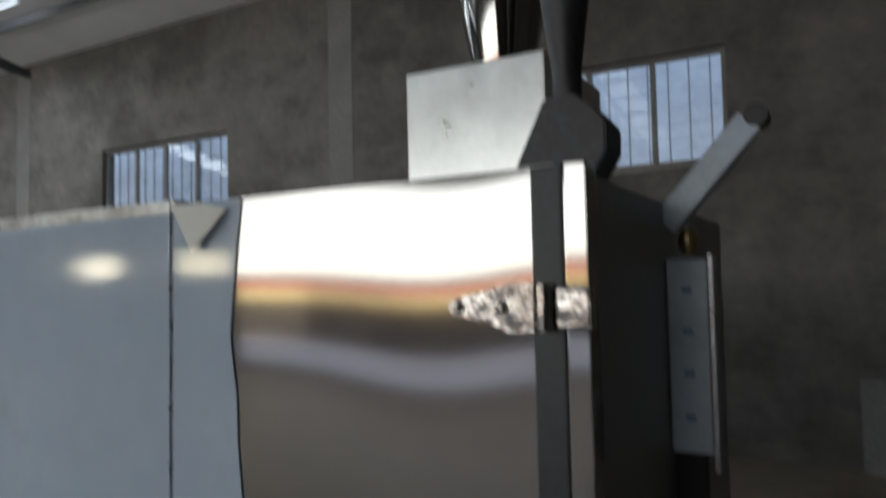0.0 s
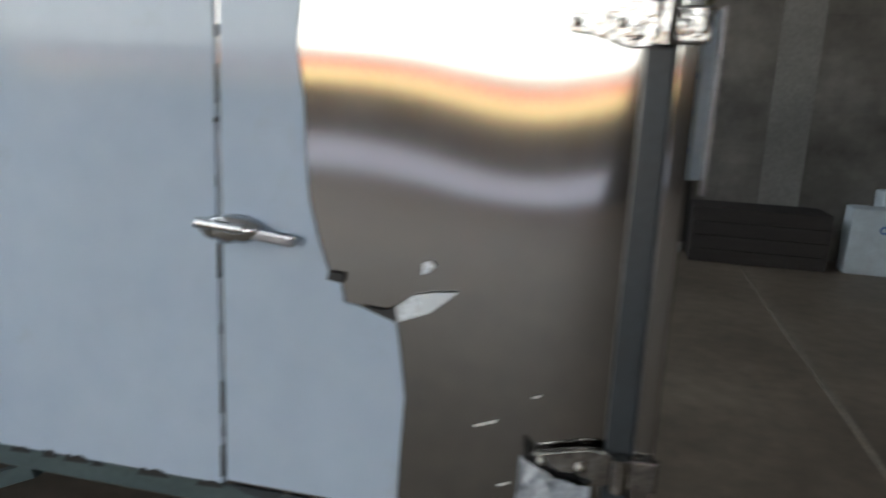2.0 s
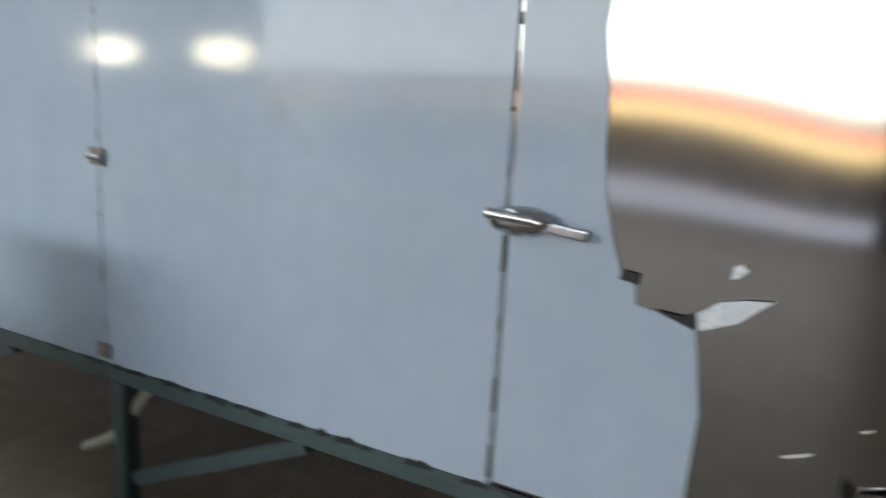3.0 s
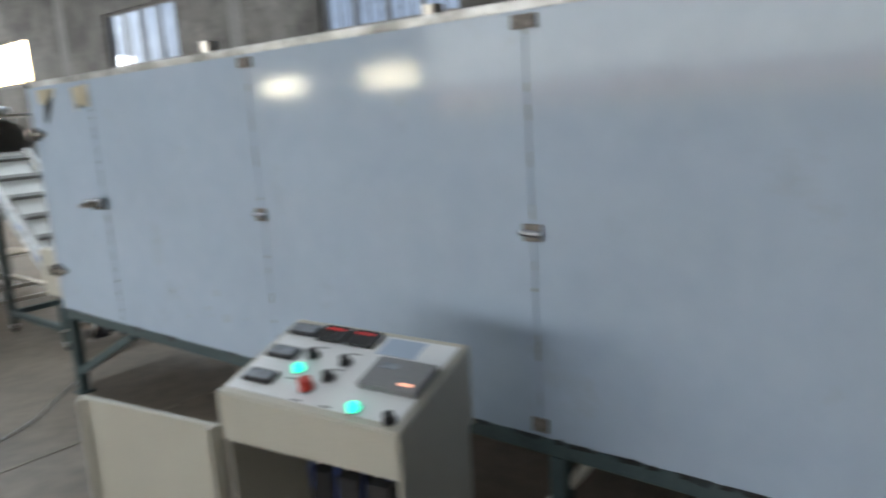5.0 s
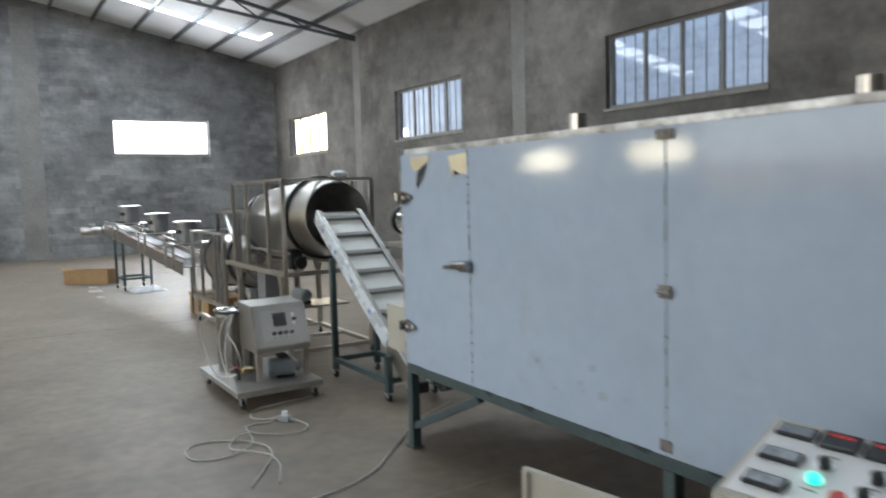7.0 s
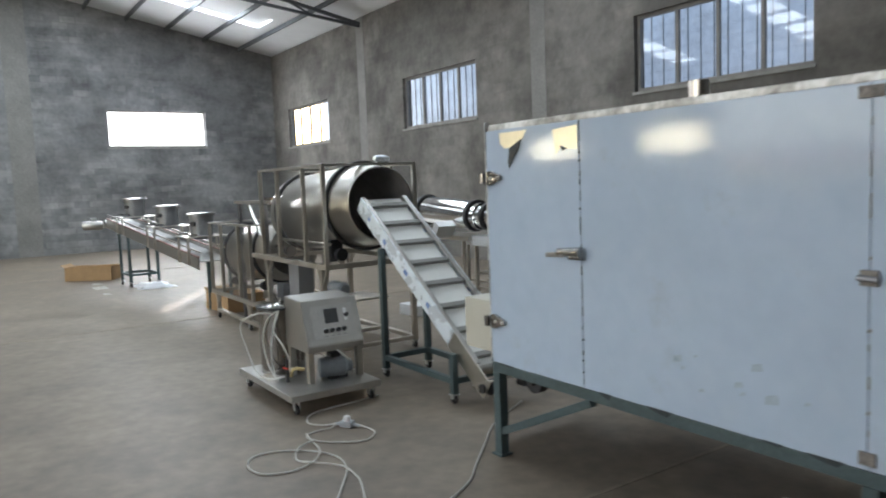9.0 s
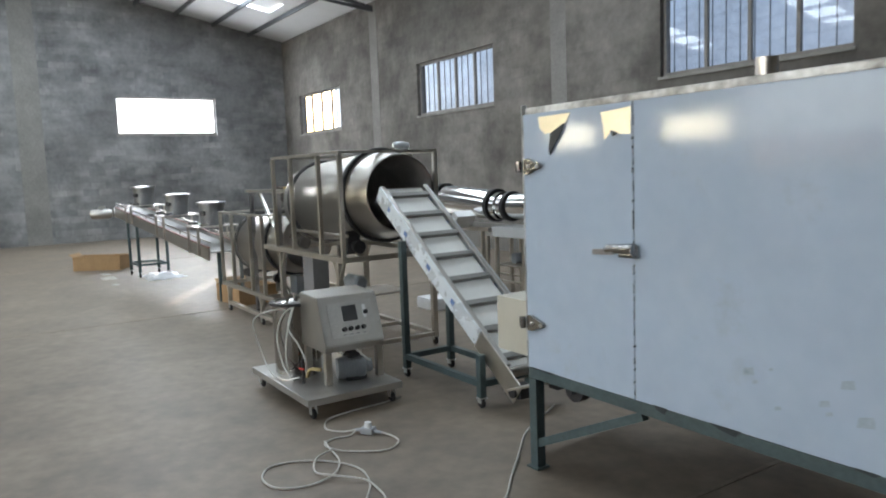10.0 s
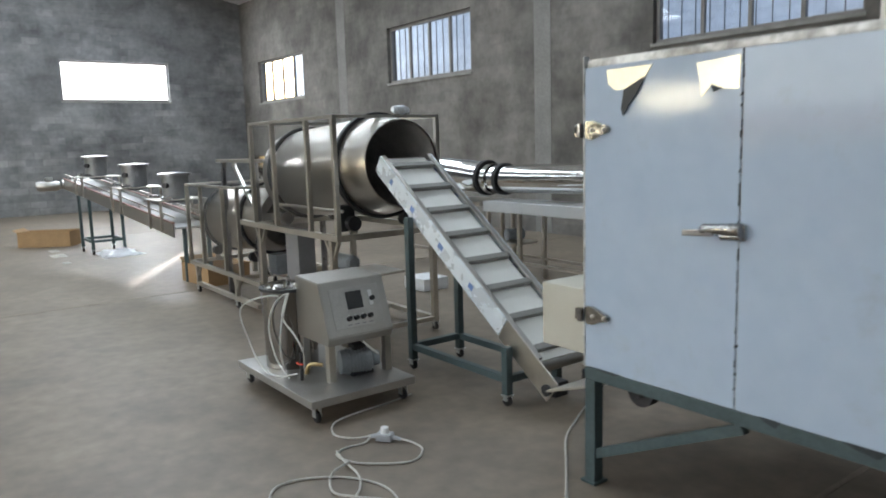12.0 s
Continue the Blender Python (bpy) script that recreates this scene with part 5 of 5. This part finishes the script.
pump = part("pump_motor", lathe([(-0.13, 0.0), (-0.13, 0.075), (-0.10, 0.082), (0.07, 0.082), (0.09, 0.05), (0.13, 0.05), (0.13, 0.0)], (-1.79, -0.20, 0.244), (0.25, 0.97, 0), 24), M_MOTOR, cart, "grey pump motor")
part("pump_foot", box(-1.86, -0.28, 0.156, -1.74, -0.12, 0.18, 0.004), M_DARK, pump)
part("terminal_box", box(-1.84, -0.25, 0.318, -1.76, -0.16, 0.358, 0.006), M_BLACK, pump)
for k in range(6):
    part("fin", lathe([(-0.08 + k * 0.022, 0.0825), (-0.08 + k * 0.022, 0.09), (-0.075 + k * 0.022, 0.09), (-0.075 + k * 0.022, 0.0825)], (-1.79, -0.20, 0.244), (0.25, 0.97, 0), 24), M_MOTOR, pump)
part("pump_pipe", hose([(-1.80, -0.46, 0.26), (-1.86, -0.52, 0.26), (-1.88, -0.54, 0.20)], 0.014, 8, 6), M_BRASS, cart)
vv = part("valve", rod((-1.90, -0.56, 0.156), (-1.90, -0.56, 0.34), 0.012), M_DARK, cart)
part("valve_handle", beam((-1.95, -0.57, 0.262), (-1.86, -0.57, 0.27), 0.014, 0.012), M_REDVALVE, vv, "red valve handle")
for pts in (((-2.16, -0.50, 0.66), (-2.26, -0.66, 0.66), (-2.42, -0.74, 0.56), (-2.40, -0.70, 0.34), (-2.26, -0.68, 0.19), (-2.05, -0.66, 0.168), (-1.92, -0.58, 0.20)),
            ((-2.14, -0.50, 0.70), (-2.20, -0.58, 0.62), (-2.24, -0.62, 0.46), (-2.16, -0.62, 0.27), (-2.02, -0.62, 0.19), (-1.96, -0.62, 0.168)),
            ((-2.12, -0.52, 0.69), (-2.08, -0.60, 0.50), (-2.07, -0.62, 0.32), (-2.06, -0.60, 0.166)),
            ((-2.14, -0.52, 0.69), (-2.10, -0.58, 0.54), (-1.98, -0.56, 0.44), (-1.88, -0.55, 0.34), (-1.88, -0.55, 0.24))):
    part("hose", hose(pts, 0.006, 10, 10), M_HOSE, cart, "clear plastic hose")
part("motor_lead", hose([(-1.81, -0.20, 0.374), (-1.76, -0.23, 0.42), (-1.69, -0.20, 0.37), (-1.66, -0.13, 0.30)], 0.007, 8, 6), M_HOSE, cart)

# ---- cables on the floor ----
Z = 0.0065
lead = thing("power_lead", (-1.1, -0.5, 0), "pale braided power lead lying in loops with a grey plug", "cable")
Y2 = 0.018
part("cable", hose([(-1.57, 0.06, Z), (-1.53, -0.15, Z), (-1.515, -0.356, Z), (-1.46, -0.57, Z), (-1.30, -0.665, Z), (-1.18, -0.61, Z), (-1.115, -0.535, 0.02)], 0.006, 8, 8), M_CABLE, lead)
part("cable", hose([(-0.99, -0.43, 0.02), (-0.90, -0.385, Z), (-0.795, -0.403, Z), (-0.715, -0.53, Z), (-0.84, -0.72, Z), (-0.95, -0.785, Z), (-1.05, -0.785, Z), (-1.09, -0.70, Z), (-1.08, -0.60, Z), (-1.10, -0.545, 0.02)], 0.006, 8, 8), M_CABLE, lead)
part("cable", hose([(-1.06, -0.78, Y2), (-0.93, -0.807, Y2), (-0.72, -0.84, Y2), (-0.56, -0.95, Y2), (-0.53, -1.12, Z), (-0.605, -1.26, Z), (-0.766, -1.286, Z), (-0.90, -1.20, Z), (-0.893, -1.05, Z), (-0.77, -0.88, Z), (-0.57, -0.79, Z), (-0.36, -0.83, Z), (-0.19, -0.936, Z), (0.05, -1.1, Z)], 0.006, 8, 8), M_CABLE, lead)
part("cable", hose([(-0.884, -0.80, 0.03), (-0.824, -0.937, 0.02), (-0.68, -1.008, Z), (-0.525, -0.971, 0.03), (-0.39, -0.845, Y2), (-0.233, -0.833, Z), (-0.125, -0.86, Z), (0.1, -0.95, Z)], 0.006, 8, 8), M_CABLE, lead)
pm = pose(-1.05, -0.48, 0, 0, 0, 36)
pl = part("plug", box(-0.045, -0.032, 0.002, 0.045, 0.032, 0.045, 0.01, None, pm), M_PLUG, lead, "grey square plug")
part("socket_cap", rod(pm @ Vector((0, 0, 0.0455)), pm @ Vector((0, 0, 0.078)), 0.026, 0.022), M_PANEL, pl)
part("grommet", rod(pm @ Vector((-0.045, 0, 0.022)), pm @ Vector((-0.095, 0, 0.016)), 0.014, 0.009), M_PLUG, pl)
part("grommet", rod(pm @ Vector((0.045, 0, 0.022)), pm @ Vector((0.095, 0, 0.016)), 0.014, 0.009), M_PLUG, pl)
c2 = thing("power_lead", (-0.2, 0.1, 0), "pale braided cable trailing from under the oven", "cable")
part("cable", hose([(-0.70, 0.80, Z), (-0.552, 0.534, Z), (-0.41, 0.30, Z), (-0.19, 0.07, Z), (0.05, -0.18, Z), (0.25, -0.382, Z), (0.38, -0.62, Z), (0.44, -0.9, Z)], 0.006, 8, 8), M_CABLE, c2)

# ---- second drum line behind the oven ----
bd = thing("tumble_drum", (-4.3, 3.4, 0), "shiny long tumbling drum on a steel stand behind the oven", "drum machine")
part("drum", lathe([(0.0, 0.16), (0.03, 0.20), (1.25, 0.20), (1.45, 0.185), (1.45, 0.175), (0.0, 0.15)], (-6.0, 3.4, 1.27), (1, 0, -0.06), 40), M_MIRROR, bd, "polished steel drum")
part("outlet_drum", lathe([(0.0, 0.165), (3.0, 0.165), (3.0, 0.155), (0.0, 0.155)], (-4.52, 3.4, 1.185), (1, 0, 0.02), 40), M_MIRROR, bd, "polished steel outlet tube")
for x0, z0, r in ((-5.95, 1.267, 0.205), (-4.72, 1.195, 0.195), (-4.40, 1.187, 0.17)):
    part("tyre", lathe([(0.0, r), (0.0, r + 0.025), (0.06, r + 0.025), (0.06, r)], (x0, 3.4, z0), (1, 0, -0.04), 40), M_BLACK, bd, "black running ring")
part("trough", box(-4.55, 3.2, 0.80, -1.6, 3.62, 0.93, 0.01), M_SATIN_L, bd, "pale steel trough")
part("deck", box(-6.2, 3.15, 0.86, -4.56, 3.65, 0.92, 0.006), M_STEEL_T, bd)
for lx in (-6.1, -5.3, -4.65, -4.45, -3.9, -2.8, -1.8):
    for ly in (3.2, 3.6):
        part("leg", box(lx - 0.022, ly - 0.022, 0.0, lx + 0.022, ly + 0.022, 0.799, 0.003), M_STEEL_T, bd)
part("base_rail", box(-6.1, 3.185, 0.22, -1.8, 3.215, 0.25, 0.003), M_STEEL_T, bd)
part("base_rail", box(-6.1, 3.585, 0.22, -1.8, 3.615, 0.25, 0.003), M_STEEL_T, bd)
part("gear_motor", lathe([(-0.12, 0.0), (-0.12, 0.07), (0.10, 0.07), (0.10, 0.0)], (-4.25, 3.45, 0.52), (0.2, 1, 0), 20), M_MOTOR, bd)
part("motor_shelf", box(-4.5, 3.22, 0.42, -4.0, 3.58, 0.445, 0.003), M_STEEL_T, bd)
part("cover_plate", beam((-5.05, 3.05, 1.05), (-4.95, 3.05, 0.98), 0.3, 0.2), M_SATIN_L, bd)

# packing tray with white bag between the lines
tr = solo("plastic_bag", box(-4.62, 2.05, 0.0, -4.22, 2.40, 0.15, 0.05), M_WHITEPL, "crumpled white plastic on the floor", "plastic")

# ---- far dosing conveyor with three pots ----
fc = thing("dosing_conveyor", (-9.6, 0.45, 0), "sloping belt conveyor with three feed pots on a green stand", "conveyor")
A, Bp = Vector((-6.9, 0.43, 0.66)), Vector((-12.0, 0.12, 1.12))


def belt_at(x):
    """Middle of the belt over x."""
    return A + (Bp - A) * ((A.x - x) / (A.x - Bp.x))


for dy in (-0.24, 0.24):
    off = Vector((0, dy, 0))
    part("side_rail", beam(A + off, Bp + off, 0.02, 0.17), M_SATIN, fc)
    part("edge_strip", beam(A + off + Vector((0, 0, 0.095)), Bp + off + Vector((0, 0, 0.095)), 0.03, 0.018), M_STRIP, fc, "dull red edge strip")
    rl = part("guide_rail", beam(A + off * 0.9 + Vector((0, 0, 0.16)), Bp + off * 0.9 + Vector((0, 0, 0.16)), 0.02, 0.02), M_STEEL_T, fc, "thin guide rail over the belt")
    for k in range(6):
        p = belt_at(-7.3 - k * 0.9) + off * 0.9
        part("rail_stay", beam(p + Vector((0, 0, 0.105)), p + Vector((0, 0, 0.149)), 0.014, 0.014, 0.0), M_STEEL_T, fc)
part("belt", beam(A + Vector((0, 0, 0.03)), Bp + Vector((0, 0, 0.03)), 0.44, 0.02), M_GREYBELT, fc)
part("head_drum", rod((-12.12, -0.14, 1.11), (-12.12, 0.38, 1.11), 0.08, None, 20), M_SATIN, fc)
hm = part("head_motor", lathe([(-0.22, 0.0), (-0.22, 0.07), (-0.19, 0.09), (0.10, 0.09), (0.16, 0.06), (0.16, 0.0)], (-12.25, -0.30, 1.09), (0.3, 1, 0), 20), M_SATIN, fc, "dull steel head motor")
part("terminal_box", box(-12.32, -0.38, 1.176, -12.20, -0.26, 1.24, 0.006), M_ZINC, hm)
for lx in (-11.15, -10.55):
    m_ = belt_at(lx)
    for dy in (-0.24, 0.24):
        part("leg", box(lx - 0.022, m_.y + dy - 0.022, 0.085, lx + 0.022, m_.y + dy + 0.022, m_.z - 0.086, 0.003), M_GREEN, fc)
        caster(fc, lx, m_.y + dy, 0.0845)
    part("cross_rail", box(lx - 0.018, m_.y - 0.217, 0.20, lx + 0.018, m_.y + 0.217, 0.24, 0.003), M_GREEN, fc)
m_ = belt_at(-10.85)
for dy in (-0.24, 0.24):
    part("long_rail", box(-11.127, m_.y + dy - 0.018, 0.20, -10.573, m_.y + dy + 0.018, 0.24, 0.003), M_GREEN, fc)
t_ = belt_at(-6.94)
for dy in (-0.10, 0.20):
    part("tail_leg", box(-6.962, t_.y + dy - 0.022, 0.0, -6.918, t_.y + dy + 0.022, t_.z + 0.012, 0.003), M_GREEN, fc)
for px, top in ((-10.88, 1.60), (-8.98, 1.475), (-7.40, 1.365)):
    m_ = belt_at(px)
    y, zb = m_.y, m_.z + 0.09
    pot = part("pot", lathe([(0.0, 0.06), (0.03, 0.15), (0.05, 0.165), (0.37, 0.172), (0.37, 0.165), (0.06, 0.158), (0.02, 0.05)], (px, y, top - 0.39), (0, 0, 1), 28), M_POT, fc, "dull grey steel feed pot with lid")
    part("rim", lathe([(0.355, 0.174), (0.355, 0.208), (0.38, 0.208), (0.385, 0.16), (0.395, 0.0)], (px, y, top - 0.39), (0, 0, 1), 28), M_DARKSTEEL, pot)
    part("dial", rod((px + 0.10, y - 0.14, top - 0.16), (px + 0.13, y - 0.175, top - 0.16), 0.035), M_DARK, pot)
    part("nameplate", box(px + 0.155, y - 0.04, top - 0.19, px + 0.176, y + 0.01, top - 0.13, 0.002), M_GREYPLATE, pot)
    for dx in (-0.26, 0.26):
        for dy in (-0.28, 0.28):
            part("portal_leg", box(px + dx - 0.016, y + dy - 0.015, zb - 0.16, px + dx + 0.016, y + dy + 0.015, top - 0.35, 0.003), M_STEEL_T, fc)
    part("shelf", box(px - 0.34, y - 0.31, top - 0.349, px + 0.34, y + 0.31, top - 0.335, 0.004), M_STEEL_T, fc)
    for dx in (-0.27, 0.25):
        part("clamp", box(px + dx - 0.05, y - 0.25, top - 0.334, px + dx + 0.05, y - 0.14, top - 0.29, 0.006), M_CHROME, fc)


# ---- cartons, plastic and litter ----
def carton(at, w, d, h, rz, label, open_top=True):
    c = thing("carton", at, label, "carton", "", rz)
    t = 0.008
    part("wall", box(-w / 2, -d / 2, 0.0, w / 2, -d / 2 + t, h, 0.002), M_CARD, c)
    part("wall", box(-w / 2, d / 2 - t, 0.0, w / 2, d / 2, h, 0.002), M_CARD, c)
    part("wall", box(-w / 2, -d / 2 + t, 0.0, -w / 2 + t, d / 2 - t, h, 0.002), M_CARD, c)
    part("wall", box(w / 2 - t, -d / 2 + t, 0.0, w / 2, d / 2 - t, h, 0.002), M_CARD, c)
    part("base", box(-w / 2 + t, -d / 2 + t, 0.0, w / 2 - t, d / 2 - t, t, 0.0), M_CARD_IN, c)
    part("flap", beam((0, d / 2, h + 0.002), (0, d / 2 + 0.10, h - 0.04), w * 0.98, 0.006), M_CARD, c)
    part("flap", beam((-w / 2, 0, h + 0.002), (-w / 2 - 0.08, 0, h + 0.05), d * 0.96, 0.006), M_CARD, c)
    return c


carton((-12.55, -0.36, 0), 0.92, 0.42, 0.27, 56, "long open brown cardboard carton on the floor")
carton((-6.75, 0.62, 0), 0.75, 0.55, 0.24, 6, "brown open cardboard carton beside the drum frame")


def crumple(x, y, w, d, h, seed):
    rr = random.Random(seed)
    bm = bmesh.new()
    bmesh.ops.create_grid(bm, x_segments=14, y_segments=12, size=0.5)
    for v in bm.verts:
        e = max(abs(v.co.x), abs(v.co.y)) * 2
        n = noise.noise(Vector((v.co.x * 7 + seed, v.co.y * 7, seed)))
        v.co = Vector((x + v.co.x * w * (1 + 0.25 * n), y + v.co.y * d * (1 + 0.25 * n), 0.004 + max(0, (1 - e * e)) * h * (0.6 + 0.7 * abs(n))))
    return rounded(bm)


solo("plastic_sheet", crumple(-10.35, 0.30, 0.75, 0.6, 0.10, 3), M_WHITEPL, "crumpled white plastic sheet under the conveyor", "plastic")
for k, (lx, ly, lw) in enumerate(((-10.9, -0.5, 0.45), (-9.9, -0.55, 0.22), (-11.6, -0.45, 0.3))):
    solo("paper_scrap", crumple(lx, ly, lw, lw * 0.5, 0.02, 11 + k), M_DUST, "pale scrap of plastic on the floor", "litter", "floor litter")
